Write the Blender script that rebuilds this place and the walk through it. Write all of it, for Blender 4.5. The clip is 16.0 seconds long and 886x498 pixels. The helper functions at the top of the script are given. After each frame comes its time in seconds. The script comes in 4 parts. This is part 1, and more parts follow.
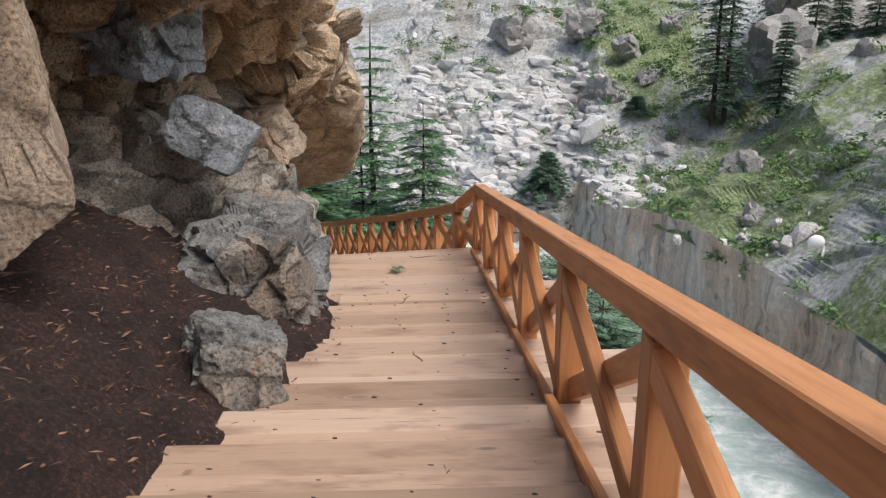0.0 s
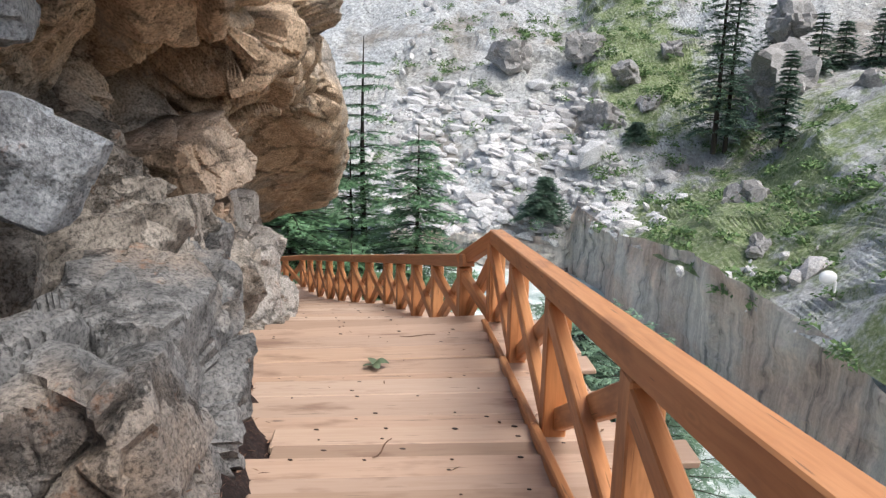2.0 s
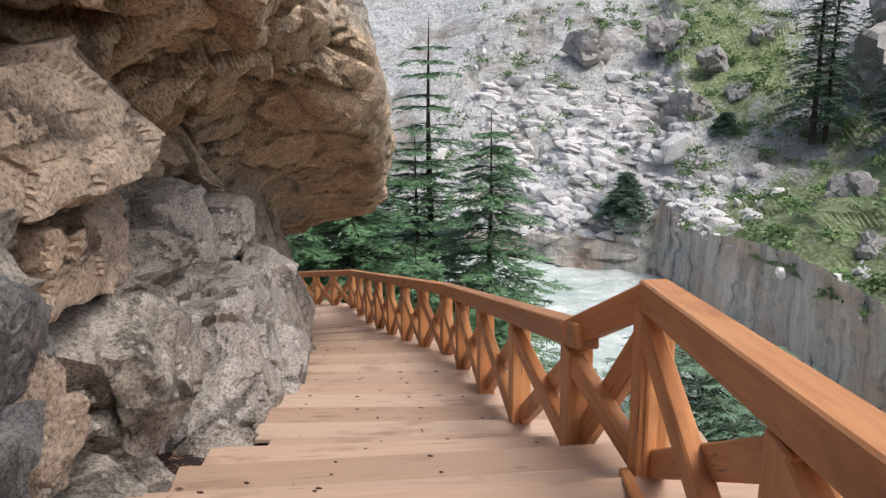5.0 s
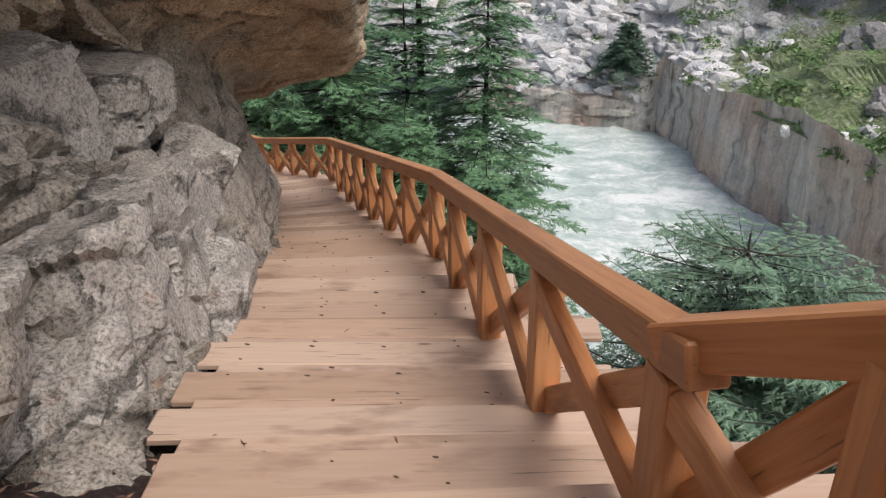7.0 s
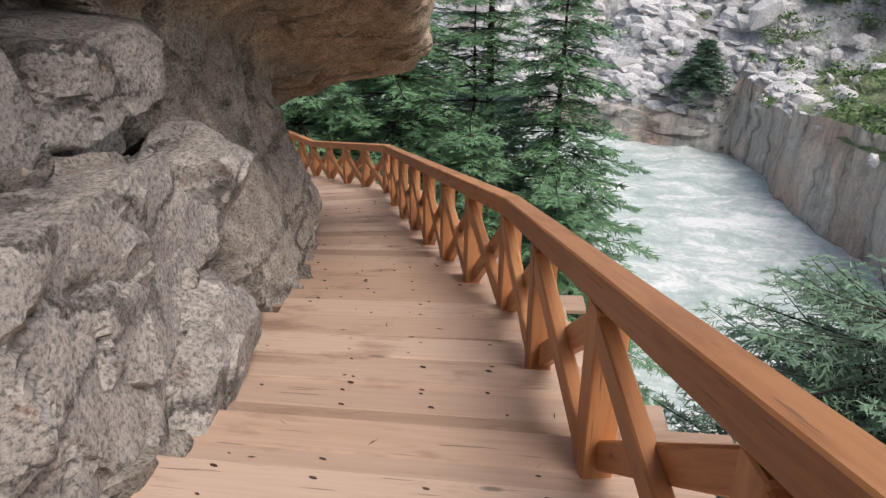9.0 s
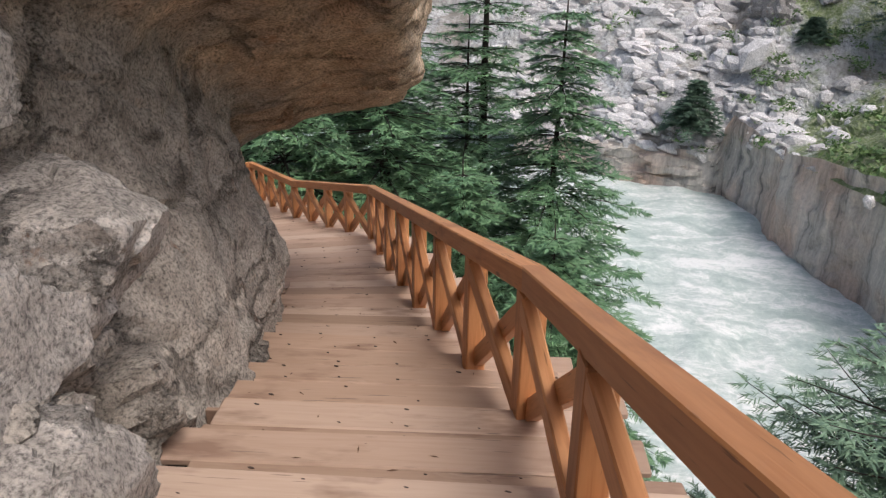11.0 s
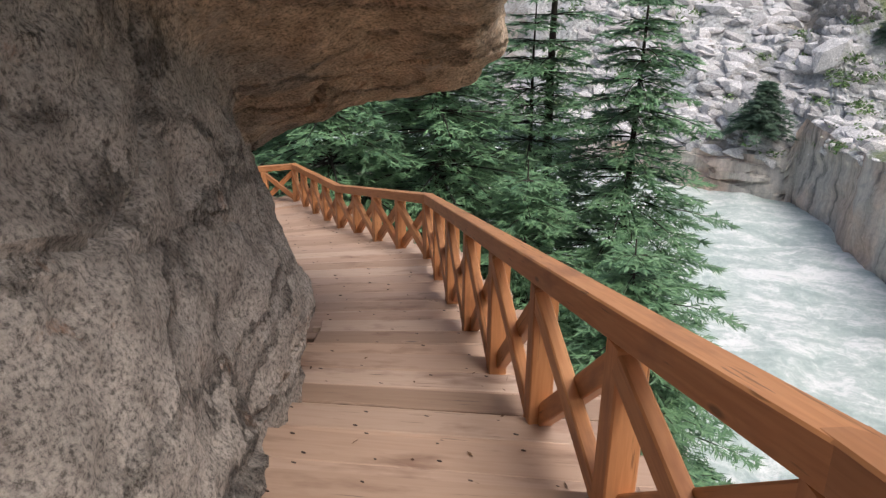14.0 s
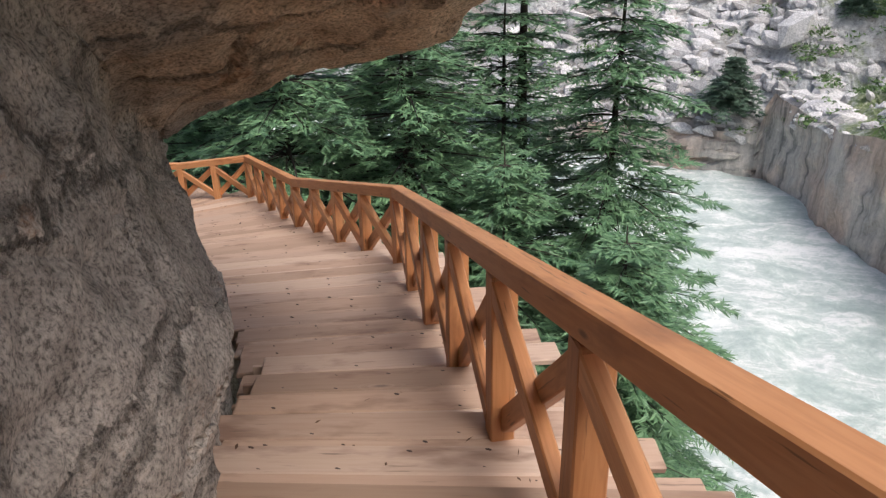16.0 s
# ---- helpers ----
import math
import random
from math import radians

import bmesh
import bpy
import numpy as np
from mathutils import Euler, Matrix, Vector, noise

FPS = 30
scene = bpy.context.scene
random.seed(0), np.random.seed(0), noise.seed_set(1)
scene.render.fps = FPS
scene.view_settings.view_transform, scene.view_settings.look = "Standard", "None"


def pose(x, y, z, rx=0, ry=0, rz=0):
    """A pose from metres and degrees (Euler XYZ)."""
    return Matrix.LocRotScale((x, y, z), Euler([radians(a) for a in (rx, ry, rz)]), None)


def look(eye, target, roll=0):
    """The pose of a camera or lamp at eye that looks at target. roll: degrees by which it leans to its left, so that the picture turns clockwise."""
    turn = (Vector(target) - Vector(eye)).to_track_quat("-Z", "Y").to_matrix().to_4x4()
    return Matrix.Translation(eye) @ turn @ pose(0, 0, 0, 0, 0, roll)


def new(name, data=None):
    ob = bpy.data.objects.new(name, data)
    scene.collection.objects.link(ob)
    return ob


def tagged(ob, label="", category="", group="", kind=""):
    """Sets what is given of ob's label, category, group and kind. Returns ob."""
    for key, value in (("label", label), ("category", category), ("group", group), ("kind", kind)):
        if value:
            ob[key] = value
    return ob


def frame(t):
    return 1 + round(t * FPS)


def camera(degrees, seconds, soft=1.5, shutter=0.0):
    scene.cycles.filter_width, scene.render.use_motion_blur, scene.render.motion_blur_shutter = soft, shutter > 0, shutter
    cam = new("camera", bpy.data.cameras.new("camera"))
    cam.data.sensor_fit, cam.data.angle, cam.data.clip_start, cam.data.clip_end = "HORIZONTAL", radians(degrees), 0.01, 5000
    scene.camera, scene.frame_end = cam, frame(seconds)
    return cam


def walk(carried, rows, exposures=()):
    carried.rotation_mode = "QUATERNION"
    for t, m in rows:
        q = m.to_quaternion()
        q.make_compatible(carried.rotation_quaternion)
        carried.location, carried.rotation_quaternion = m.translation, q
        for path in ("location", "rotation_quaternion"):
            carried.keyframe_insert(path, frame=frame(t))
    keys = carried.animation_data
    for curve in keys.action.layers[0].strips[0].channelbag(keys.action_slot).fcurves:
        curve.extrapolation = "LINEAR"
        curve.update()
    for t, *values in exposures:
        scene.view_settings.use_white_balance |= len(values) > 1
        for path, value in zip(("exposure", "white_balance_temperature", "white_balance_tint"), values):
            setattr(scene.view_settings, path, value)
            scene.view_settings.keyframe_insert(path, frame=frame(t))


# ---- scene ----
cam = camera(60.7, 16.0, soft=1.3)
PATH = [
    (0, (2.222, -8.538, 3.019), (1.925, -6.646, 2.443), -0.6),
    (0.5, (2.04, -7.88, 2.939), (1.706, -5.974, 2.434), -0.8),
    (1, (1.911, -7.137, 2.872), (1.749, -5.207, 2.376), -0.7),
    (1.5, (1.778, -6.417, 2.728), (1.57, -4.49, 2.236), -2.1),
    (2, (1.697, -5.732, 2.637), (1.416, -3.821, 2.117), 0.7),
    (2.5, (1.543, -5.066, 2.47), (1.307, -3.155, 1.927), -2.1),
    (3, (1.441, -4.423, 2.346), (0.99, -2.531, 1.882), -1.4),
    (3.5, (1.309, -3.769, 2.214), (0.95, -1.854, 1.76), -2.2),
    (4, (1.182, -3.099, 2.064), (0.795, -1.175, 1.681), -2.7),
    (4.2, (1.173, -2.907, 2.05), (0.746, -1.006, 1.598), -2.0),
    (6.3, (0.805, -0.807, 1.784), (0.289, 1.031, 1.188), -0.5),
    (6.5, (0.767, -0.666, 1.763), (0.229, 1.133, 1.073), 0.8),
    (7, (0.652, -0.246, 1.669), (0.222, 1.498, 0.79), -1.2),
    (7.5, (0.532, 0.19, 1.599), (0.013, 1.975, 0.862), 0.7),
    (8, (0.405, 0.593, 1.51), (-0.022, 2.325, 0.606), -0.4),
    (8.5, (0.3, 0.98, 1.404), (-0.287, 2.717, 0.605), 0.4),
    (8.6, (0.301, 1.048, 1.412), (-0.291, 2.763, 0.572), 0.1),
    (8.7, (0.265, 1.119, 1.363), (-0.316, 2.831, 0.509), -0.1),
    (10.8, (-0.252, 2.459, 0.794), (-0.841, 4.189, -0.018), 1.4),
    (11, (-0.341, 2.633, 0.797), (-0.904, 4.393, 0.032), 0.8),
    (11.5, (-0.542, 2.971, 0.691), (-1.106, 4.749, -0.03), -1.5),
    (12, (-0.644, 3.298, 0.601), (-1.275, 5.025, -0.186), 0.4),
    (12.5, (-0.799, 3.57, 0.492), (-1.359, 5.312, -0.314), 0.4),
    (13, (-0.963, 3.929, 0.363), (-1.621, 5.656, -0.401), 1.1),
    (13.5, (-1.108, 4.299, 0.256), (-1.698, 6.059, -0.487), 1.5),
    (14, (-1.257, 4.571, 0.2), (-1.946, 6.288, -0.56), 0.2),
    (14.5, (-1.364, 4.891, 0.117), (-2.09, 6.561, -0.71), 0.3),
    (15, (-1.544, 5.225, 0.029), (-2.166, 6.951, -0.767), -0.3),
    (15.5, (-1.668, 5.576, -0.046), (-2.367, 7.237, -0.914), 0.6),
    (16, (-1.847, 5.976, -0.252), (-2.46, 7.707, -1.044), -1.0),
]
walk(cam, [(t, look(eye, target, roll)) for t, eye, target, roll in PATH], exposures=[(0, -0.02, 6200, 8), (1.2, 0.17, 6000, 8), (2.2, 0.2, 6050, 8), (3.6, 0.14, 6100, 8), (4.4, 0.05, 6150, 9), (6.4, -0.08, 6200, 10), (7.0, -0.13, 6200, 10), (8.5, -0.13, 6200, 11), (11, -0.14, 6200, 12), (12.5, -0.08, 6200, 12), (14, -0.08, 6200, 12), (16, 0.02, 6200, 12)])

# ---- light ----
world = bpy.data.worlds.new("overcast_sky")
scene.world = world
world.use_nodes = True
wn = world.node_tree.nodes
sky = wn.new("ShaderNodeTexSky")
sky.sky_type = "NISHITA"
sky.sun_disc = False
sky.sun_elevation, sky.sun_rotation = radians(58), radians(120)
sky.dust_density, sky.air_density, sky.ozone_density = 6.0, 1.0, 0.6
wn["Background"].inputs["Strength"].default_value = 0.15
world.node_tree.links.new(sky.outputs[0], wn["Background"].inputs["Color"])
sun = new("sun", bpy.data.lights.new("sun", "SUN"))
sun.data.energy, sun.data.angle, sun.data.color = 2.0, radians(30), (1.0, 0.97, 0.93)
sun.matrix_world = look((0, 0, 30), (-14, 8, 0))

# ---- materials ----


def mat(name, rough=0.8):
    m = bpy.data.materials.new(name)
    m.use_nodes = True
    n = m.node_tree.nodes
    b = n["Principled BSDF"]
    b.inputs["Roughness"].default_value = rough
    return m, n, m.node_tree.links, b


def ramp(n, l, src, stops):
    r = n.new("ShaderNodeValToRGB")
    while len(r.color_ramp.elements) < len(stops):
        r.color_ramp.elements.new(0.5)
    for e, (p, c) in zip(r.color_ramp.elements, stops):
        e.position, e.color = p, (*c, 1)
    l.new(src, r.inputs["Fac"])
    return r.outputs["Color"]


def tex(n, l, kind, vec, **vals):
    t = n.new(kind)
    if vec is not None:
        l.new(vec, t.inputs["Vector"])
    for k, v in vals.items():
        t.inputs[k.replace("_", " ")].default_value = v
    return t


def blend(n, l, fac, a, b, mode="MIX"):
    m = n.new("ShaderNodeMix")
    m.data_type, m.blend_type = "RGBA", mode
    for sock, v in ((m.inputs[0], fac), (m.inputs[6], a), (m.inputs[7], b)):
        if isinstance(v, bpy.types.NodeSocket):
            l.new(v, sock)
        else:
            sock.default_value = v if isinstance(v, float) else (*v, 1)
    return m.outputs[2]


def bump(n, l, b, src, strength, dist, normal=None):
    k = n.new("ShaderNodeBump")
    k.inputs["Strength"].default_value, k.inputs["Distance"].default_value = strength, dist
    l.new(src, k.inputs["Height"])
    if normal is not None:
        l.new(normal, k.inputs["Normal"])
    l.new(k.outputs[0], b.inputs["Normal"])
    return k.outputs[0]


def coords(n, l, scale=(1, 1, 1), turn=(0, 0, 0), kind="Object"):
    c = n.new("ShaderNodeTexCoord")
    m = n.new("ShaderNodeMapping")
    m.inputs["Scale"].default_value, m.inputs["Rotation"].default_value = scale, turn
    l.new(c.outputs[kind], m.inputs["Vector"])
    return m.outputs[0]


def wood(name, light, dark, stain, rough=0.62):
    """Softwood with its grain along local x; each piece differs a little."""
    m, n, l, b = mat(name, rough)
    info = n.new("ShaderNodeObjectInfo")
    v0 = coords(n, l, (1, 1, 1))
    add = n.new("ShaderNodeVectorMath")
    add.operation = "ADD"
    sc = n.new("ShaderNodeVectorMath")
    sc.operation = "SCALE"
    sc.inputs[0].default_value = (31.0, 17.0, 53.0)
    l.new(info.outputs["Random"], sc.inputs["Scale"])
    l.new(v0, add.inputs[0])
    l.new(sc.outputs[0], add.inputs[1])
    mp = n.new("ShaderNodeMapping")
    mp.inputs["Scale"].default_value = (0.9, 14, 14)
    l.new(add.outputs[0], mp.inputs["Vector"])
    grain = tex(n, l, "ShaderNodeTexNoise", mp.outputs[0], Scale=3.0, Detail=6.0, Distortion=0.6)
    mp2 = n.new("ShaderNodeMapping")
    mp2.inputs["Scale"].default_value = (1.2, 4.0, 4.0)
    l.new(add.outputs[0], mp2.inputs["Vector"])
    blot = tex(n, l, "ShaderNodeTexNoise", mp2.outputs[0], Scale=1.3, Detail=4.0, Roughness=0.6)
    knots = tex(n, l, "ShaderNodeTexVoronoi", mp2.outputs[0], Scale=1.1)
    col = ramp(n, l, grain.outputs["Fac"], [(0.2, dark), (0.6, light)])
    tint = ramp(n, l, info.outputs["Random"], [(0.0, (0.66, 0.6, 0.54)), (0.3, (1.0, 0.93, 0.86)), (0.55, (0.86, 0.82, 0.78)), (0.8, (1.08, 1.08, 1.06)), (1.0, (0.9, 0.76, 0.62))])
    col = blend(n, l, 1.0, col, tint, "MULTIPLY")
    st = ramp(n, l, blot.outputs["Fac"], [(0.54, (0, 0, 0)), (0.7, (1, 1, 1))])
    sm = n.new("ShaderNodeMath")
    sm.operation = "MULTIPLY"
    sm.inputs[1].default_value = 0.7
    l.new(st, sm.inputs[0])
    col = blend(n, l, sm.outputs[0], col, stain)
    ring = n.new("ShaderNodeMath")
    ring.operation = "MULTIPLY"
    ring.inputs[1].default_value = 75.0
    l.new(knots.outputs["Distance"], ring.inputs[0])
    wave = n.new("ShaderNodeMath")
    wave.operation = "SINE"
    l.new(ring.outputs[0], wave.inputs[0])
    near = ramp(n, l, knots.outputs["Distance"], [(0.1, (0.45, 0.45, 0.45)), (0.24, (0, 0, 0))])
    rings = blend(n, l, 1.0, ramp(n, l, wave.outputs[0], [(0.3, (0, 0, 0)), (0.8, (1, 1, 1))]), near, "MULTIPLY")
    col = blend(n, l, rings, col, dark)
    kn = ramp(n, l, knots.outputs["Distance"], [(0.035, (1, 1, 1)), (0.075, (0, 0, 0))])
    col = blend(n, l, kn, col, tuple(c * 0.45 for c in dark))
    mp3 = n.new("ShaderNodeMapping")
    mp3.inputs["Scale"].default_value = (1.6, 34, 34)
    l.new(add.outputs[0], mp3.inputs["Vector"])
    split = tex(n, l, "ShaderNodeTexNoise", mp3.outputs[0], Scale=1.6, Detail=3.0)
    sf = ramp(n, l, split.outputs["Fac"], [(0.67, (0, 0, 0)), (0.71, (0.8, 0.8, 0.8))])
    col = blend(n, l, sf, col, tuple(c * 0.4 for c in dark))
    l.new(col, b.inputs["Base Color"])
    bump(n, l, b, grain.outputs["Fac"], 0.25, 0.004)
    return m


DECK_WOOD = wood("deck_wood", (0.5, 0.372, 0.288), (0.44, 0.315, 0.236), (0.19, 0.105, 0.07))
RAIL_WOOD = wood("rail_wood", (0.62, 0.31, 0.14), (0.47, 0.205, 0.078), (0.24, 0.09, 0.036), 0.45)


def rock(name, greys, tans, tan_at=0.5, fine=0.5, loose=False, speckle=0.55):
    m, n, l, b = mat(name, 0.92)
    v = coords(n, l)
    big = tex(n, l, "ShaderNodeTexNoise", v, Scale=0.7, Detail=6.0, Roughness=0.62)
    mid = tex(n, l, "ShaderNodeTexNoise", v, Scale=5.0, Detail=9.0, Roughness=0.72)
    grit = tex(n, l, "ShaderNodeTexNoise", v, Scale=48.0, Detail=5.0, Roughness=0.75)
    chips = tex(n, l, "ShaderNodeTexNoise", coords(n, l, (11, 11, 17), (0.4, 0.3, 0.2)), Scale=1.0, Detail=6.0, Roughness=0.68, Distortion=0.7)
    grey = ramp(n, l, mid.outputs["Fac"], [(0.33, greys[0]), (0.66, greys[1])])
    tan = ramp(n, l, mid.outputs["Fac"], [(0.33, tans[0]), (0.66, tans[1])])
    attr = n.new("ShaderNodeAttribute")
    attr.attribute_name = "warm"
    sub = n.new("ShaderNodeMath")
    sub.operation = "ADD"
    l.new(attr.outputs["Fac"], sub.inputs[0])
    l.new(big.outputs["Fac"], sub.inputs[1])
    f = ramp(n, l, sub.outputs[0], [(tan_at, (0, 0, 0)), (tan_at + 0.2, (1, 1, 1))])
    col = blend(n, l, f, grey, tan)
    # crystals, then small dark hollows between the broken grains
    sp = ramp(n, l, grit.outputs["Fac"], [(0.38, (0.22, 0.21, 0.2)), (0.48, (1.0, 1.0, 1.0)), (0.6, (1.55, 1.52, 1.49))])
    col = blend(n, l, speckle, col, sp, "MULTIPLY")
    pf = ramp(n, l, chips.outputs["Fac"], [(0.29, (0.75, 0.75, 0.75)), (0.36, (0, 0, 0))])
    col = blend(n, l, pf, col, tuple(c * 0.35 for c in tans[0]))
    rust = tex(n, l, "ShaderNodeTexNoise", v, Scale=1.7, Detail=8.0, Roughness=0.75)
    rf = ramp(n, l, rust.outputs["Fac"], [(0.61, (0, 0, 0)), (0.69, (0.75, 0.75, 0.75))])
    col = blend(n, l, rf, col, (0.30, 0.14, 0.065))
    pale = ramp(n, l, rust.outputs["Fac"], [(0.34, (0.5, 0.5, 0.5)), (0.42, (0, 0, 0))])
    col = blend(n, l, pale, col, greys[1])
    # tilted joints that run through the rock, bent by the coarse noise
    warp = n.new("ShaderNodeVectorMath")
    warp.operation = "MULTIPLY_ADD"
    warp.inputs[1].default_value = (0.5, 0.5, 0.5)
    l.new(mid.outputs["Color"], warp.inputs[0])
    l.new(coords(n, l, (0.75, 0.75, 1.7), (0.35, 0.2, 0.0)), warp.inputs[2])
    joint = tex(n, l, "ShaderNodeTexVoronoi", warp.outputs[0], Scale=1.15)
    joint.feature = "DISTANCE_TO_EDGE"
    jr = ramp(n, l, joint.outputs["Distance"], [(0.0, (0, 0, 0)), (0.05, (1, 1, 1))])
    jf = ramp(n, l, joint.outputs["Distance"], [(0.003, (0.7, 0.7, 0.7)), (0.01, (0, 0, 0))])
    some = ramp(n, l, rust.outputs["Fac"], [(0.44, (0, 0, 0)), (0.55, (1, 1, 1))])
    jf = blend(n, l, 1.0, jf, some, "MULTIPLY")
    jr = blend(n, l, some, (1, 1, 1), jr)
    if not loose:
        col = blend(n, l, jf, col, tuple(c * 0.3 for c in tans[0]))
    geo = n.new("ShaderNodeNewGeometry")
    isl = ramp(n, l, geo.outputs["Random Per Island"], [(0.0, (0.72, 0.7, 0.68)), (0.5, (1, 1, 1)), (1.0, (1.12, 1.1, 1.08))])
    col = blend(n, l, 1.0, col, isl, "MULTIPLY") if loose else col
    l.new(col, b.inputs["Base Color"])
    h = bump(n, l, b, mid.outputs["Fac"], 0.7, 0.035)
    h = bump(n, l, b, chips.outputs["Fac"], 0.6, 0.016, h)
    h = bump(n, l, b, grit.outputs["Fac"], fine, 0.008, h)
    if not loose:
        bump(n, l, b, jr, 0.8, 0.04, h)
    return m


CLIFF = rock("cliff_rock", ((0.195, 0.17, 0.143), (0.435, 0.388, 0.332)), ((0.31, 0.218, 0.14), (0.62, 0.475, 0.335)), 0.7, 0.9, speckle=0.8)
GREY_ROCK = rock("grey_rock", ((0.085, 0.083, 0.081), (0.24, 0.236, 0.228)), ((0.155, 0.112, 0.077), (0.31, 0.238, 0.172)), 0.5, 0.9, speckle=0.8)
BOULDER_ROCK = rock("pale_boulder_rock", ((0.235, 0.212, 0.188), (0.49, 0.45, 0.405)), ((0.29, 0.22, 0.155), (0.52, 0.41, 0.31)), 0.7, 0.9, speckle=0.75)
SLATE_ROCK = rock("blue_grey_rock", ((0.16, 0.17, 0.185), (0.42, 0.445, 0.47)), ((0.24, 0.21, 0.17), (0.4, 0.35, 0.29)), 0.75, 0.9, speckle=0.65)
TAN_ROCK = rock("tan_rock", ((0.28, 0.215, 0.16), (0.48, 0.385, 0.3)), ((0.33, 0.225, 0.14), (0.6, 0.44, 0.3)), 0.5, 0.8, speckle=0.7)
WEATHERED = rock("weathered_far_rock", ((0.14, 0.135, 0.13), (0.44, 0.43, 0.415)), ((0.25, 0.2, 0.15), (0.42, 0.37, 0.3)), 0.8, 0.3, True)
PALE_ROCK = rock("pale_rock", ((0.3, 0.3, 0.3), (0.75, 0.74, 0.73)), ((0.4, 0.35, 0.3), (0.68, 0.63, 0.57)), 0.9, 0.3, True)


def soil_mat():
    m, n, l, b = mat("needle_soil", 0.95)
    v = coords(n, l)
    a = tex(n, l, "ShaderNodeTexNoise", v, Scale=2.2, Detail=6.0)
    c = tex(n, l, "ShaderNodeTexNoise", v, Scale=38.0, Detail=6.0, Roughness=0.8)
    col = ramp(n, l, c.outputs["Fac"], [(0.32, (0.008, 0.004, 0.003)), (0.52, (0.04, 0.018, 0.013)), (0.72, (0.17, 0.085, 0.06))])
    dk = ramp(n, l, a.outputs["Fac"], [(0.35, (0.5, 0.5, 0.5)), (0.6, (1, 1, 1))])
    l.new(blend(n, l, 1.0, col, dk, "MULTIPLY"), b.inputs["Base Color"])
    bump(n, l, b, c.outputs["Fac"], 0.9, 0.03)
    return m


SOIL = soil_mat()


def plain(name, lo, hi, scale=8.0, rough=0.8, strength=0.3):
    m, n, l, b = mat(name, rough)
    info = n.new("ShaderNodeNewGeometry")
    v = coords(n, l)
    a = tex(n, l, "ShaderNodeTexNoise", v, Scale=scale, Detail=5.0)
    mx = n.new("ShaderNodeMath")
    mx.operation = "MULTIPLY_ADD"
    mx.inputs[1].default_value, mx.inputs[2].default_value = 0.5, 0.0
    l.new(info.outputs["Random Per Island"], mx.inputs[0])
    ad = n.new("ShaderNodeMath")
    ad.operation = "MULTIPLY_ADD"
    ad.inputs[1].default_value = 0.5
    l.new(a.outputs["Fac"], ad.inputs[0])
    l.new(mx.outputs[0], ad.inputs[2])
    l.new(ramp(n, l, ad.outputs[0], [(0.15, lo), (0.7, hi)]), b.inputs["Base Color"])
    bump(n, l, b, a.outputs["Fac"], strength, 0.02)
    return m


NEEDLES = plain("conifer_needles", (0.04, 0.105, 0.055), (0.18, 0.32, 0.155), 0.9, 0.5)
NEEDLES_FAR = plain("far_needles", (0.04, 0.08, 0.052), (0.12, 0.195, 0.125), 0.6, 0.7)
SPRIG = plain("sprig_leaves", (0.065, 0.125, 0.08), (0.2, 0.31, 0.19), 1.5, 0.55)
BARK = plain("dark_bark", (0.012, 0.01, 0.009), (0.06, 0.047, 0.038), 12, 0.95, 0.8)
DEADWOOD = plain("bare_twigs", (0.1, 0.085, 0.07), (0.22, 0.19, 0.16), 12, 0.95)
GRASS = plain("shrub_leaves", (0.04, 0.085, 0.03), (0.18, 0.28, 0.1), 0.4, 0.8)
LITTER = plain("dry_litter", (0.04, 0.02, 0.014), (0.3, 0.17, 0.11), 3, 0.95)
NAIL = plain("nail_rust", (0.022, 0.014, 0.011), (0.075, 0.045, 0.033), 30, 0.6)
CHIP = plain("bark_chips", (0.07, 0.035, 0.02), (0.16, 0.09, 0.05), 20, 0.9)
LEAFGREEN = plain("green_leaf", (0.05, 0.085, 0.04), (0.13, 0.16, 0.085), 20, 0.6)
WHITE = plain("white_paint", (0.7, 0.7, 0.7), (0.82, 0.82, 0.82), 5, 0.5)


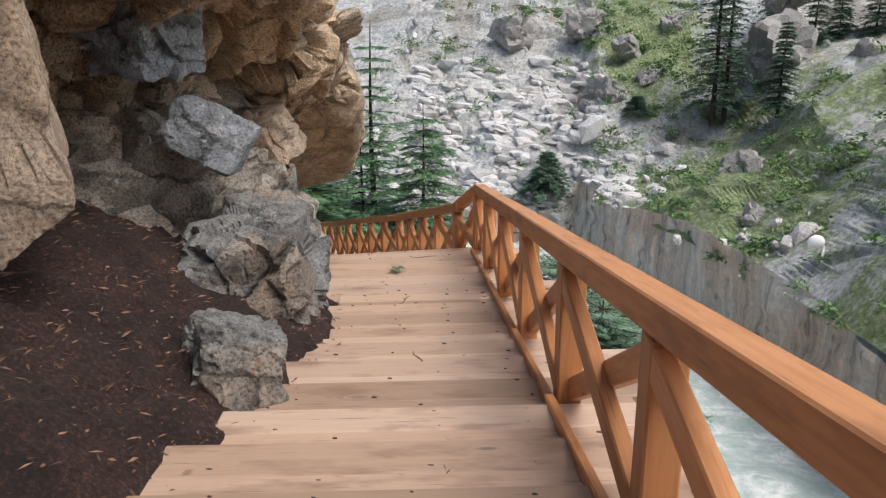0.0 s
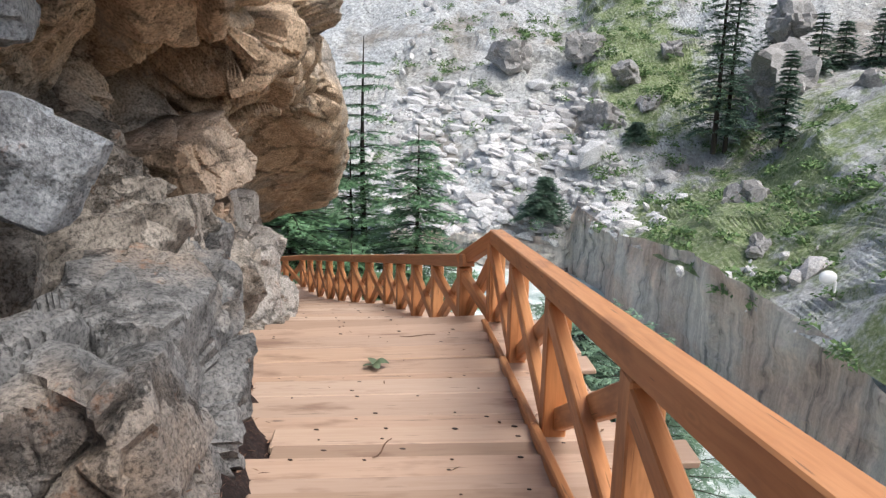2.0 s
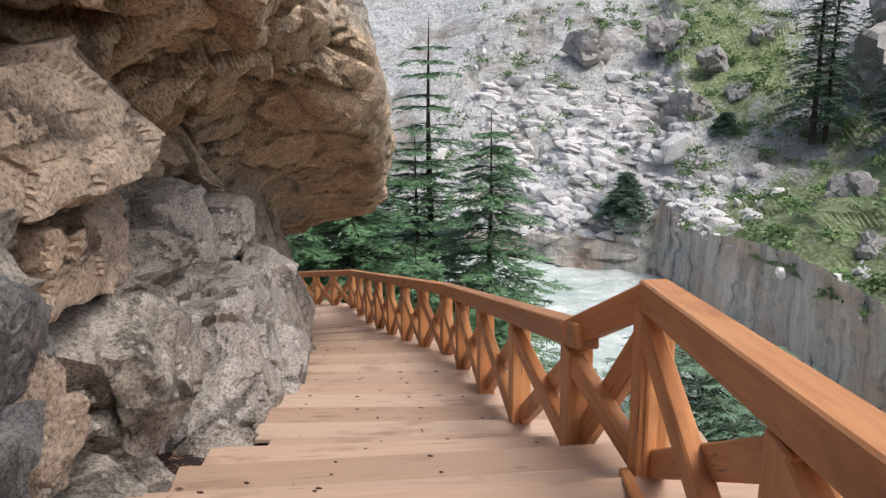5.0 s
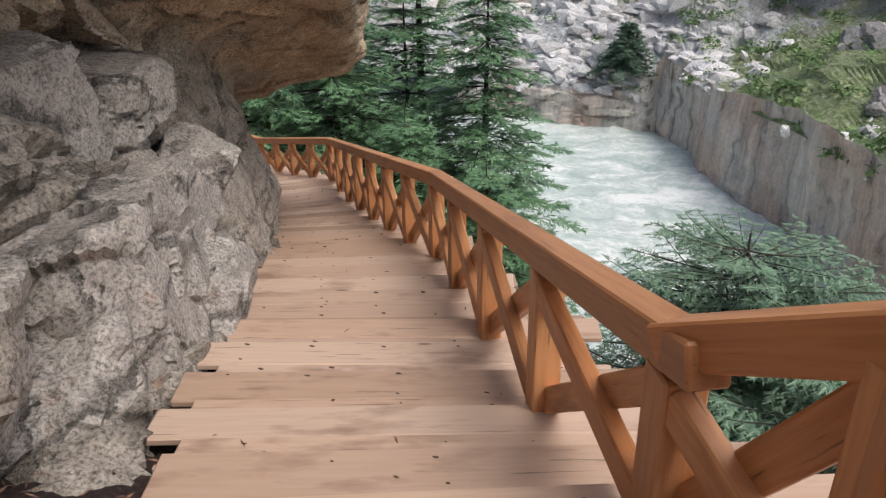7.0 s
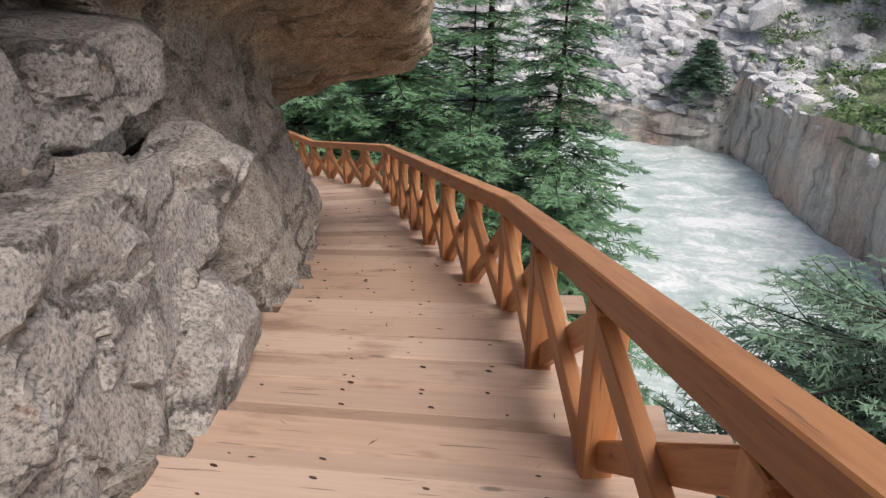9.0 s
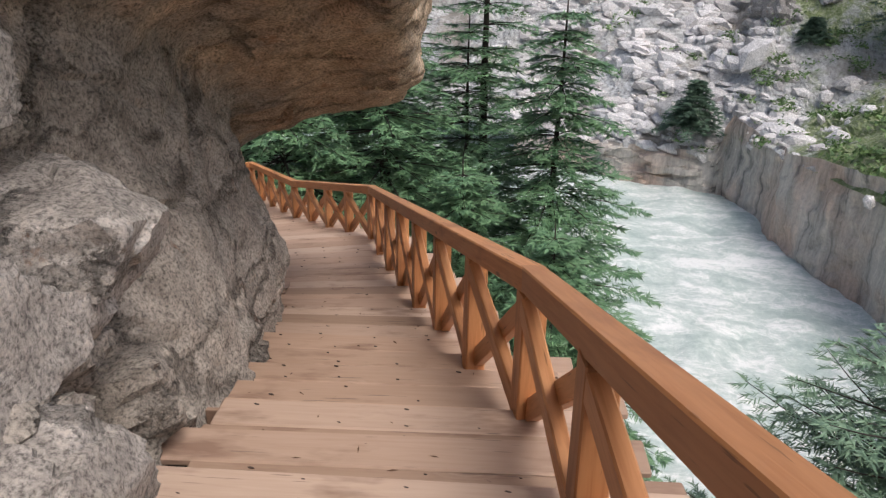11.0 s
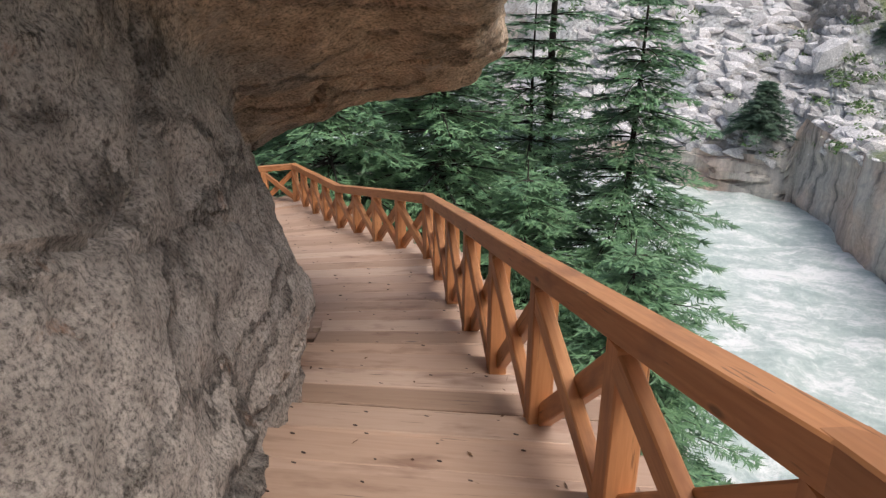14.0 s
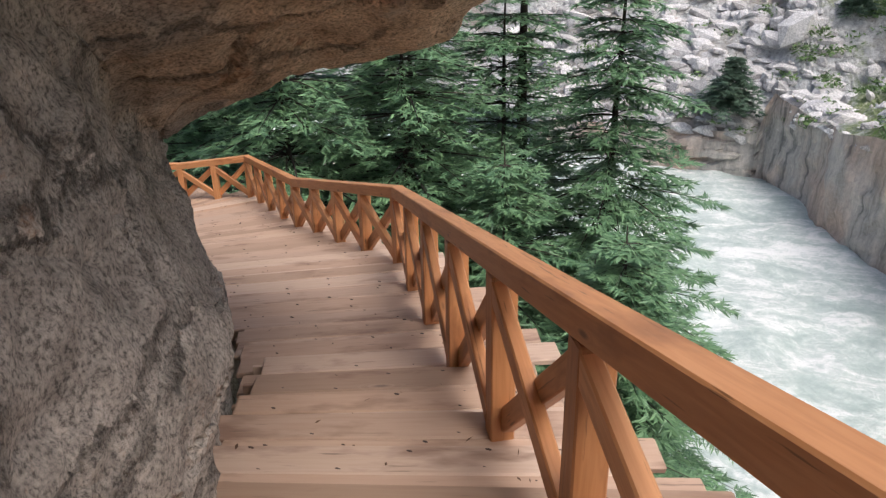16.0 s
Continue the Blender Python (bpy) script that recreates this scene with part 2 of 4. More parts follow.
def slope_mat():
    """Scree and bare rock with grass where the ground is flatter."""
    m, n, l, b = mat("scree_and_grass", 0.95)
    v = coords(n, l)
    big = tex(n, l, "ShaderNodeTexNoise", v, Scale=0.03, Detail=6.0, Roughness=0.6)
    mid = tex(n, l, "ShaderNodeTexNoise", v, Scale=0.28, Detail=8.0, Roughness=0.72)
    fine = tex(n, l, "ShaderNodeTexVoronoi", v, Scale=0.9)
    fine2 = tex(n, l, "ShaderNodeTexNoise", v, Scale=2.2, Detail=6.0, Roughness=0.8)
    stone = ramp(n, l, fine2.outputs["Fac"], [(0.32, (0.13, 0.13, 0.125)), (0.44, (0.46, 0.46, 0.445)), (0.62, (0.74, 0.74, 0.73))])
    warm = ramp(n, l, big.outputs["Fac"], [(0.45, (0.96, 0.98, 0.99)), (0.7, (1.0, 0.97, 0.91))])
    stone = blend(n, l, 1.0, stone, warm, "MULTIPLY")
    grass = ramp(n, l, fine2.outputs["Fac"], [(0.3, (0.08, 0.125, 0.045)), (0.5, (0.24, 0.3, 0.13)), (0.68, (0.5, 0.5, 0.38))])
    dirt = tex(n, l, "ShaderNodeTexNoise", v, Scale=0.09, Detail=5.0, Roughness=0.65)
    df = ramp(n, l, dirt.outputs["Fac"], [(0.5, (0, 0, 0)), (0.64, (0.75, 0.75, 0.75))])
    stone = blend(n, l, df, stone, (0.27, 0.23, 0.18))
    attr = n.new("ShaderNodeAttribute")
    attr.attribute_name = "green"
    ad = n.new("ShaderNodeMath")
    l.new(attr.outputs["Fac"], ad.inputs[0])
    l.new(mid.outputs["Fac"], ad.inputs[1])
    f = ramp(n, l, ad.outputs[0], [(0.85, (0, 0, 0)), (1.0, (1, 1, 1))])
    l.new(blend(n, l, f, stone, grass), b.inputs["Base Color"])
    h = bump(n, l, b, fine2.outputs["Fac"], 0.9, 0.5)
    bump(n, l, b, fine.outputs["Distance"], 0.5, 0.6, h)
    return m


SLOPE = slope_mat()


def gorge_mat():
    """Water-worn rock wall with dark vertical streaks."""
    m, n, l, b = mat("streaked_gorge_rock", 0.85)
    st = tex(n, l, "ShaderNodeTexNoise", coords(n, l, (0.9, 0.9, 0.045)), Scale=1.0, Detail=6.0, Roughness=0.65)
    bl = tex(n, l, "ShaderNodeTexNoise", coords(n, l), Scale=0.16, Detail=6.0)
    g = tex(n, l, "ShaderNodeTexNoise", coords(n, l), Scale=3.0, Detail=6.0, Roughness=0.75)
    col = ramp(n, l, st.outputs["Fac"], [(0.34, (0.2, 0.195, 0.185)), (0.44, (0.46, 0.435, 0.39)), (0.66, (0.7, 0.65, 0.575))])
    pk = ramp(n, l, bl.outputs["Fac"], [(0.42, (1, 1, 1)), (0.6, (1.0, 0.84, 0.76))])
    col = blend(n, l, 1.0, col, pk, "MULTIPLY")
    col = blend(n, l, 0.5, col, ramp(n, l, g.outputs["Fac"], [(0.3, (0.5, 0.5, 0.5)), (0.6, (1, 1, 1))]), "MULTIPLY")
    l.new(col, b.inputs["Base Color"])
    bump(n, l, b, g.outputs["Fac"], 0.8, 0.3)
    return m


GORGE = gorge_mat()


def water_mat():
    m, n, l, b = mat("milky_rapids", 0.3)
    v = coords(n, l, (1, 1, 1), (0, 0, radians(-62)))
    v2 = coords(n, l, (0.17, 0.34, 1), (0, 0, radians(-62)))
    a = tex(n, l, "ShaderNodeTexNoise", v2, Scale=1.0, Detail=8.0, Roughness=0.68, Distortion=1.2)
    f = tex(n, l, "ShaderNodeTexNoise", v, Scale=1.6, Detail=8.0, Roughness=0.75, Distortion=0.8)
    ad = n.new("ShaderNodeMath")
    ad.operation = "MULTIPLY_ADD"
    ad.inputs[1].default_value = 0.55
    l.new(f.outputs["Fac"], ad.inputs[0])
    l.new(a.outputs["Fac"], ad.inputs[2])
    col = ramp(n, l, ad.outputs[0], [(0.6, (0.4, 0.5, 0.465)), (0.76, (0.57, 0.65, 0.605)), (0.9, (0.86, 0.88, 0.85))])
    l.new(col, b.inputs["Base Color"])
    b.inputs["IOR"].default_value = 1.33
    bump(n, l, b, ad.outputs[0], 0.6, 0.6)
    return m


WATER = water_mat()

# ---- mesh helpers ----


def part(name, bm, material, parent=None, label=""):
    me = bpy.data.meshes.new(name)
    bm.to_mesh(me)
    bm.free()
    me.materials.append(material)
    ob = new(name, me)
    ob.parent = parent
    if label:
        ob["label"] = label
    return ob


def from_arrays(name, verts, faces, material, parent=None, smooth=False):
    me = bpy.data.meshes.new(name)
    verts, faces = np.asarray(verts, np.float32), np.asarray(faces, np.int32)
    k = faces.shape[1]
    me.vertices.add(len(verts))
    me.vertices.foreach_set("co", verts.ravel())
    me.loops.add(faces.size)
    me.loops.foreach_set("vertex_index", faces.ravel())
    me.polygons.add(len(faces))
    me.polygons.foreach_set("loop_start", np.arange(0, faces.size, k, dtype=np.int32))
    me.update(calc_edges=True)
    me.polygons.foreach_set("use_smooth", np.full(len(faces), smooth))
    me.materials.append(material)
    ob = new(name, me)
    ob.parent = parent
    return ob


def crisp(ob, degrees):
    """Keeps broken edges sharp and the faces between them smooth."""
    ob.data.set_sharp_from_angle(angle=radians(degrees))
    return ob


def attribute(ob, name, values):
    a = ob.data.attributes.new(name, "FLOAT", "POINT")
    a.data.foreach_set("value", np.asarray(values, np.float32))


def base(name, at=(0, 0, 0)):
    ob = new(name)
    ob.location = at
    ob.empty_display_size = 0.2
    return ob


def box_mesh(name, lx, ly, lz, material, bevel=0.006, wobble=0.0, seed=0):
    """A sawn timber along x, centred, with eased edges."""
    rnd = random.Random(seed)
    bm = bmesh.new()
    bmesh.ops.create_cube(bm, size=1.0)
    for v in bm.verts:
        v.co = Vector((v.co.x * lx, v.co.y * ly, v.co.z * lz))
    if wobble:
        for v in bm.verts:
            v.co += Vector((rnd.uniform(-1, 1) * wobble * 2, rnd.uniform(-1, 1) * wobble, rnd.uniform(-1, 1) * wobble * 0.5))
    if bevel:
        bmesh.ops.bevel(bm, geom=bm.edges[:], offset=bevel, segments=1, affect="EDGES")
    me = bpy.data.meshes.new(name)
    bm.to_mesh(me)
    bm.free()
    me.materials.append(material)
    return me


def along(a, b, up=(0, 0, 1)):
    """Pose with x from a to b, centred between them, z as near up as can be."""
    a, b = Vector(a), Vector(b)
    x = (b - a).normalized()
    y = Vector(up).cross(x).normalized()
    z = x.cross(y)
    m = Matrix((x, y, z)).transposed().to_4x4()
    m.translation = (a + b) / 2
    return m


def timber(name, a, b, w, h, material, parent, seed=0, up=(0, 0, 1), bevel=0.008, wobble=0.0):
    me = box_mesh(name, (Vector(b) - Vector(a)).length, w, h, material, bevel, wobble, seed)
    ob = new(name, me)
    ob.parent = parent
    ob.matrix_local = along(a, b, up)
    return ob


def hashed(i, k):
    s = np.sin(i[..., 0] * 127.1 + i[..., 1] * 311.7 + i[..., 2] * 74.7 + k * 53.3) * 43758.5453
    return s - np.floor(s)


def vnoise(p, k=0):
    i = np.floor(p)
    f = p - i
    f = f * f * (3 - 2 * f)
    out = 0
    for dx in (0, 1):
        for dy in (0, 1):
            for dz in (0, 1):
                w = np.where(dx, f[..., 0], 1 - f[..., 0]) * np.where(dy, f[..., 1], 1 - f[..., 1]) * np.where(dz, f[..., 2], 1 - f[..., 2])
                out = out + w * hashed(i + np.array([dx, dy, dz]), k)
    return out * 2 - 1


def fbm(p, octaves=4, k=0, rough=0.5):
    out, amp, sc = 0, 1.0, 1.0
    for o in range(octaves):
        out = out + amp * vnoise(p * sc + o * 17.3, k + o)
        amp, sc = amp * rough, sc * 2.03
    return out


def cells(p, k=0):
    """Distance to the nearest and second seed, the nearest one's place and a random number of its cell."""
    i = np.floor(p)
    d1 = np.full(p.shape[0], 9.0)
    d2 = d1.copy()
    seed, num = np.zeros_like(p), np.zeros(p.shape[0])
    for dx in (-1, 0, 1):
        for dy in (-1, 0, 1):
            for dz in (-1, 0, 1):
                c = i + np.array([dx, dy, dz])
                s = c + np.stack([hashed(c, k + 1), hashed(c, k + 2), hashed(c, k + 3)], -1)
                d = np.linalg.norm(p - s, axis=1)
                near = d < d1
                d2 = np.where(near, d1, np.minimum(d2, d))
                seed[near], num[near] = s[near], hashed(c, k + 4)[near]
                d1 = np.where(near, d, d1)
    return d1, d2, seed, num


def grid_faces(nu, nv):
    a = (np.arange(nu - 1)[:, None] * nv + np.arange(nv - 1)[None]).ravel()
    return np.stack([a, a + nv, a + nv + 1, a + 1], 1)


def spline(xs, ys, q):
    """Smooth curve through stations, with no overshoot beyond a gentle one."""
    xs, ys = np.asarray(xs, float), np.asarray(ys, float)
    m = np.gradient(ys, xs, axis=0)
    j = np.clip(np.searchsorted(xs, q) - 1, 0, len(xs) - 2)
    h = xs[j + 1] - xs[j]
    t = ((q - xs[j]) / h).clip(0, 1)
    h, t = (h[:, None], t[:, None]) if ys.ndim > 1 else (h, t)
    return (2 * t**3 - 3 * t**2 + 1) * ys[j] + (t**3 - 2 * t**2 + t) * h * m[j] + (-2 * t**3 + 3 * t**2) * ys[j + 1] + (t**3 - t**2) * h * m[j + 1]


# ---- the plan of the boardwalk: outer and inner end of a plank, and its height ----
PLAN = np.array([
    (3.66, -12.0, 1.75, -12.3, 2.15), (2.53, -6.0, 0.54, -6.35, 1.21), (1.97, -3.0, 0.52, -3.3, 0.73),
    (1.67, -1.4, 0.02, -1.75, 0.48), (1.26, 0.75, -1.1, 0.1, 0.14), (1.12, 1.3, -0.95, 0.62, 0.01),
    (0.62, 2.0, -1.0, 1.6, -0.42), (-0.02, 3.7, -1.76, 3.35, -0.92), (-0.8, 5.66, -2.46, 5.2, -1.5),
    (-2.09, 8.18, -3.65, 7.75, -2.4), (-3.4, 10.6, -4.75, 10.0, -3.2), (-5.0, 13.3, -7.0, 12.2, -3.85),
    (-8.0, 16.3, -9.7, 15.0, -4.9), (-11.0, 19.5, -12.3, 17.9, -5.75), (-12.7, 19.3, -13.0, 17.7, -5.85), (-16.2, 18.6, -16.0, 16.9, -5.9)])
RAIL = [(3.68, -12.0, 3.12), (1.205, 1.02, 1.005), (0.853, 1.507, 0.628), (-0.956, 6.035, -0.711),
        (-4.96, 13.28, -2.906), (-8.0, 16.2, -4.0), (-11.1, 19.5, -4.8), (-12.6, 19.15, -5.0), (-16.0, 18.4, -5.05)]
run = np.r_[0, np.cumsum(np.linalg.norm(np.diff(PLAN[:, :2], axis=0), axis=1))]


def deck_at(s):
    """Outer end, inner end and height of the deck s metres along its outer edge."""
    return np.array([np.interp(s, run, PLAN[:, k]) for k in range(5)])


# ---- cliff ----
# y, foot x, depth of the hollow, its height, reach of the overhang, its height above the deck
CLIFF_AT = np.array([
    (-13, -0.9, -1.6, 1.5, 1.2, 3.2), (-6, -1.2, -1.7, 1.6, 1.3, 3.0), (-4.2, -1.0, -1.6, 1.6, 1.1, 2.95), (-3, -0.6, -1.1, 1.5, 0.7, 2.9),
    (-1.5, -0.4, -0.8, 1.6, 0.3, 2.75), (0.5, -1.3, -0.5, 1.75, 0.5, 2.55), (3.4, -1.98, -0.85, 1.5, 0.45, 2.95),
    (5.2, -2.62, -0.7, 1.7, 0.9, 3.0), (6.2, -2.82, -0.6, 1.9, 1.15, 2.95), (7.4, -3.3, -0.45, 1.8, 1.4, 2.85),
    (8.8, -4.08, -0.6, 1.5, 1.68, 2.7), (10.2, -5.1, -0.55, 1.25, 2.15, 2.65), (11.1, -6.0, -0.5, 1.2, 2.75, 2.65), (12.4, -7.9, -0.4, 1.2, 1.8, 3.0), (17, -13.5, -0.3, 1.5, 0.0, 3.2)])
DECK_Y = (PLAN[:, 1] + PLAN[:, 3]) / 2


def deck_z(y):
    return np.interp(y, DECK_Y[:14], PLAN[:14, 4])


def cliff():
    ys = np.concatenate([np.arange(-13, -8, 0.12), np.arange(-8, -4.5, 0.06), np.arange(-4.5, 9, 0.03), np.arange(9, 12.5, 0.045), np.arange(12.5, 17, 0.09)])
    st = spline(CLIFF_AT[:, 0], CLIFF_AT[:, 1:], ys)
    foot, hol, hh, ro, rh = st.T
    dz = deck_z(ys)
    # outline of the section, outward and up from the foot, at eleven heights
    swell = 0.32 * np.clip((ys - 7.2) / 1.2, 0, 1)
    u = np.stack([0.5 + 0 * foot, 0 * foot, hol * 0.4 + swell, hol * 0.9 + swell * 0.5, hol, hol * 0.45 + ro * 0.55, ro - 0.1, ro + 0.03, ro - 0.2, ro - 2.0, ro - 6], 1)
    w = np.stack([-1.6 + 0 * foot, 0 * foot, hh * 0.35, hh * 0.75, hh + (rh - hh) * 0.25, hh + (rh - hh) * 0.75, rh, rh + 0.35, rh + 1.1, rh + 3.2, rh + 7.5], 1)
    knots = np.array([0, 1.3, 1.9, 2.6, 3.4, 4.2, 5.2, 5.6, 6.4, 8.5, 12.0])
    vs = np.concatenate([np.arange(0, 1.2, 0.06), np.arange(1.2, 6.4, 0.03), np.arange(6.4, 12.0, 0.14), [12.0]])
    U = np.stack([spline(knots, r, vs) for r in u])
    W = np.stack([spline(knots, r, vs) for r in w])
    Y = np.repeat(ys[:, None], len(vs), 1) - 0.22 * U
    P = np.stack([foot[:, None] + U, Y, dz[:, None] + W], -1)
    du = np.gradient(P, axis=0)
    dv = np.gradient(P, axis=1)
    N = np.cross(du, dv)
    N /= np.linalg.norm(N, axis=-1, keepdims=True)
    if N[len(ys) // 2, 40, 0] < 0:
        N = -N
    p, nrm = P.reshape(-1, 3), N.reshape(-1, 3)
    yy = p[:, 1]
    vv = np.repeat(vs[None], len(ys), 0).ravel()
    # broken blocks before the smooth boulder, layered rock in the overhang
    blocky = np.clip((5.6 - yy) / 0.9, 0.06, 1)
    off = 0.16 * fbm(p * 0.7, 3, 3)
    bed = np.array([[0.94, 0.0, 0.34], [0.1, 0.97, -0.2], [-0.32, 0.22, 0.92]])
    for size, amp, lean, k in ((1.3, 0.3, 0.42, 11), (0.6, 0.12, 0.2, 23), (0.24, 0.025, 0.05, 37)):
        q = (p @ bed.T) * np.array([0.7, 0.75, 1.5]) / size + 0.05 * fbm(p * 1.3 / size, 2, k)[:, None]
        d1, d2, seed, num = cells(q, k)
        tilt = np.stack([np.sin(num * 37), np.cos(num * 53), np.sin(num * 91)], -1)
        face = amp * (num - 0.5) * 1.5 + ((q - seed) * tilt).sum(1) * lean
        crack = -amp * 0.8 * np.exp(-((d2 - d1) / 0.05) ** 2)
        off += blocky * (face + crack)
    # chipped skin all over, and hollows in the smooth part
    d1, d2, seed, num = cells(p * (5.5, 5.5, 7.5) + 0.5 * fbm(p * 6, 2, 61)[:, None], 61)
    off += (0.35 + 0.65 * blocky) * 0.016 * (num - 0.5)
    off += (0.03 - 0.018 * blocky) * fbm(p * 4, 4, 7, 0.6) + 0.007 * fbm(p * 18, 2, 9)
    off -= 0.07 * np.clip(fbm(p * (1.8, 1.8, 2.6) + 9.0, 3, 51) - 0.25, 0, 1) * (1 - blocky)
    seam = np.abs(fbm(p * (0.35, 0.35, 0.9) + 4.0, 2, 44))
    off -= 0.07 * np.exp(-((seam / 0.02) ** 2)) * (1 - blocky)
    p = p + nrm * off[:, None]
    ob = from_arrays("cliff", p, grid_faces(len(ys), len(vs)), CLIFF, smooth=True)
    crisp(ob, 26)
    warm = np.clip((vv - 2.6) / 1.4, -0.1, 1) * 0.42 + 0.08 * np.clip((5 - yy) / 3, 0.1, 1) - 0.2 * np.clip((vv - 5.6) / 0.5, 0, 1)
    attribute(ob, "warm", warm)
    return tagged(ob, "weathered grey and tan cliff overhanging the wooden walkway", "cliff", kind="structure")


cliff()


def boulder(name, at, size, material, turn=(0, 0, 0), seed=0, cuts=9, sub=4, rough=0.05, boxy=0.6):
    """A broken stone: a ball cut by planes, then cracked and roughened."""
    bm = bmesh.new()
    bmesh.ops.create_icosphere(bm, subdivisions=sub, radius=1.0)
    v = np.array([x.co[:] for x in bm.verts])
    f = np.array([[x.index for x in y.verts] for y in bm.faces])
    bm.free()
    rnd = np.random.RandomState(seed + 5)
    n = rnd.normal(size=(cuts + 6, 3))
    n[:6] = [(1, 0, 0), (-1, 0, 0), (0, 1, 0), (0, -1, 0), (0, 0, 1), (0, 0, -1)]
    n[:6] += rnd.normal(size=(6, 3)) * 0.16
    n /= np.linalg.norm(n, axis=1, keepdims=True)
    reach = np.r_[rnd.uniform(boxy - 0.06, boxy + 0.1, 6), rnd.uniform(0.68, 0.92, cuts)]
    d = v @ n.T
    k = np.where(d > 0.05, reach / np.maximum(d, 0.05), 9).min(1)
    v = v * np.minimum(k, 1.1)[:, None]
    v = v * np.array(size) * 0.75
    nn = v / (np.linalg.norm(v, axis=1, keepdims=True) + 1e-6)
    s = float(np.mean(size))
    off = 0.4 * s * rough * fbm(v * 2.2 / s + seed * 3.7, 4, seed)
    for sc, amp in ((2.0, 1.0), (5.0, 0.3)):
        q = v * sc / s + seed + 0.12 * fbm(v * 3.0 / s, 2, seed)[:, None]
        d1, d2, sd, num = cells(q, seed)
        tilt = np.stack([np.sin(num * 37), np.cos(num * 53), np.sin(num * 91)], -1)
        off = off + s * rough * amp * ((num - 0.5) * 1.3 + ((q - sd) * tilt).sum(1) * 1.5 - 0.5 * np.exp(-((d2 - d1) / 0.04) ** 2))
    off = off + 0.006 * fbm(v * 14.0, 3, seed + 2)
    ob = from_arrays(name, v + nn * off[:, None], f, material, smooth=sub > 4)
    crisp(ob, 28)
    ob.matrix_world = pose(*at, *turn)
    return ob


def stones_by_the_path():
    rows = (
        ("rock_slab", (-0.5, -2.95, 2.2), (0.62, 0.28, 0.42), SLATE_ROCK, (-14, 36, 14), 3, 0.025, "flat blue-grey rock slab leaning on the soil bank"),
        ("rock_block", (-1.15, -2.5, 3.0), (0.8, 1.0, 0.8), SLATE_ROCK, (12, 10, 10), 4, 0.06, "blue-grey block over the leaning slab"),
        ("rock_pillar", (-0.52, -5.35, 3.2), (0.6, 0.7, 2.5), TAN_ROCK, (8, -6, 20), 7, 0.035, "smooth tan pillar of rock above the soil bank"),
        ("boulder", (0.42, -4.75, 1.16), (0.56, 0.52, 0.46), GREY_ROCK, (0, 14, 35), 5, 0.06, "grey angular boulder in the needle litter beside the deck"),
        ("outcrop", (-0.16, -3.0, 1.0), (0.85, 1.6, 1.3), GREY_ROCK, (5, -8, 14), 8, 0.08, "craggy grey outcrop standing against the deck edge"),
        ("outcrop", (-0.72, -1.75, 0.72), (1.0, 1.5, 1.25), GREY_ROCK, (0, 6, 25), 12, 0.08, "rough grey rock at the foot of the cliff"),
        ("outcrop", (-1.3, -0.6, 0.65), (1.0, 1.5, 1.2), GREY_ROCK, (4, 8, 30), 13, 0.08, "broken grey rock beside the landing"),
        ("rock_block", (-1.62, 0.55, 1.62), (0.9, 1.25, 0.58), TAN_ROCK, (6, -8, 8), 17, 0.04, "tan angular block wedged in the cliff"),
        ("rock_block", (-1.62, 0.78, 1.12), (0.75, 1.0, 0.42), TAN_ROCK, (-4, 6, 16), 19, 0.05, "tan block under a larger one in the cliff"),
        ("rock_block", (-1.25, -0.05, 0.5), (0.5, 0.62, 0.6), TAN_ROCK, (10, 8, 0), 23, 0.06, "brown broken rock at the edge of the deck"),
        ("rock_block", (-1.4, 0.95, 0.35), (0.6, 0.75, 0.75), CLIFF, (0, 8, 30), 24, 0.07, "pale cracked rock at the edge of the landing"),
        ("rock_block", (-2.92, 4.25, 0.36), (0.82, 0.95, 0.5), BOULDER_ROCK, (0, 6, 12), 29, 0.03, "grey stacked block jutting from the cliff"),
        ("rock_block", (-2.95, 3.95, -0.02), (0.74, 0.85, 0.36), BOULDER_ROCK, (0, -6, 18), 31, 0.03, "flat grey stone under the stacked block"),
        ("rock_block", (-2.72, 3.2, 0.55), (0.72, 0.85, 0.78), BOULDER_ROCK, (6, 6, 6), 37, 0.03, "grey block in the layered cliff"),
        ("rock_block", (-2.62, 4.75, -0.35), (0.6, 0.9, 0.5), BOULDER_ROCK, (0, 10, 20), 52, 0.03, "pale stone between the pale boulders"),
        ("boulder", (-2.3, 3.1, -0.36), (1.15, 1.75, 1.1), BOULDER_ROCK, (4, -8, 14), 41, 0.05, "large pale rough boulder leaning over the deck edge"),
        ("boulder", (-2.1, 3.85, -0.88), (0.62, 0.95, 0.62), BOULDER_ROCK, (8, 10, 18), 57, 0.03, "pale angular stone resting at the deck edge"),
        ("boulder", (-1.95, 2.2, -0.5), (0.85, 1.1, 0.7), BOULDER_ROCK, (10, 0, 30), 43, 0.05, "pale rock at the foot of the cliff"),
        ("boulder", (-1.8, 1.45, 0.05), (0.75, 0.95, 0.8), BOULDER_ROCK, (0, 6, 20), 44, 0.05, "rough rock at the inner bend of the walkway"),
    )
    for name, at, size, m, turn, seed, rough, label in rows:
        ob = boulder(name, at, size, m, turn, seed, sub=6 if max(size) > 1.1 else 5, rough=rough, boxy=0.62)
        tagged(ob, label, "rock")


stones_by_the_path()


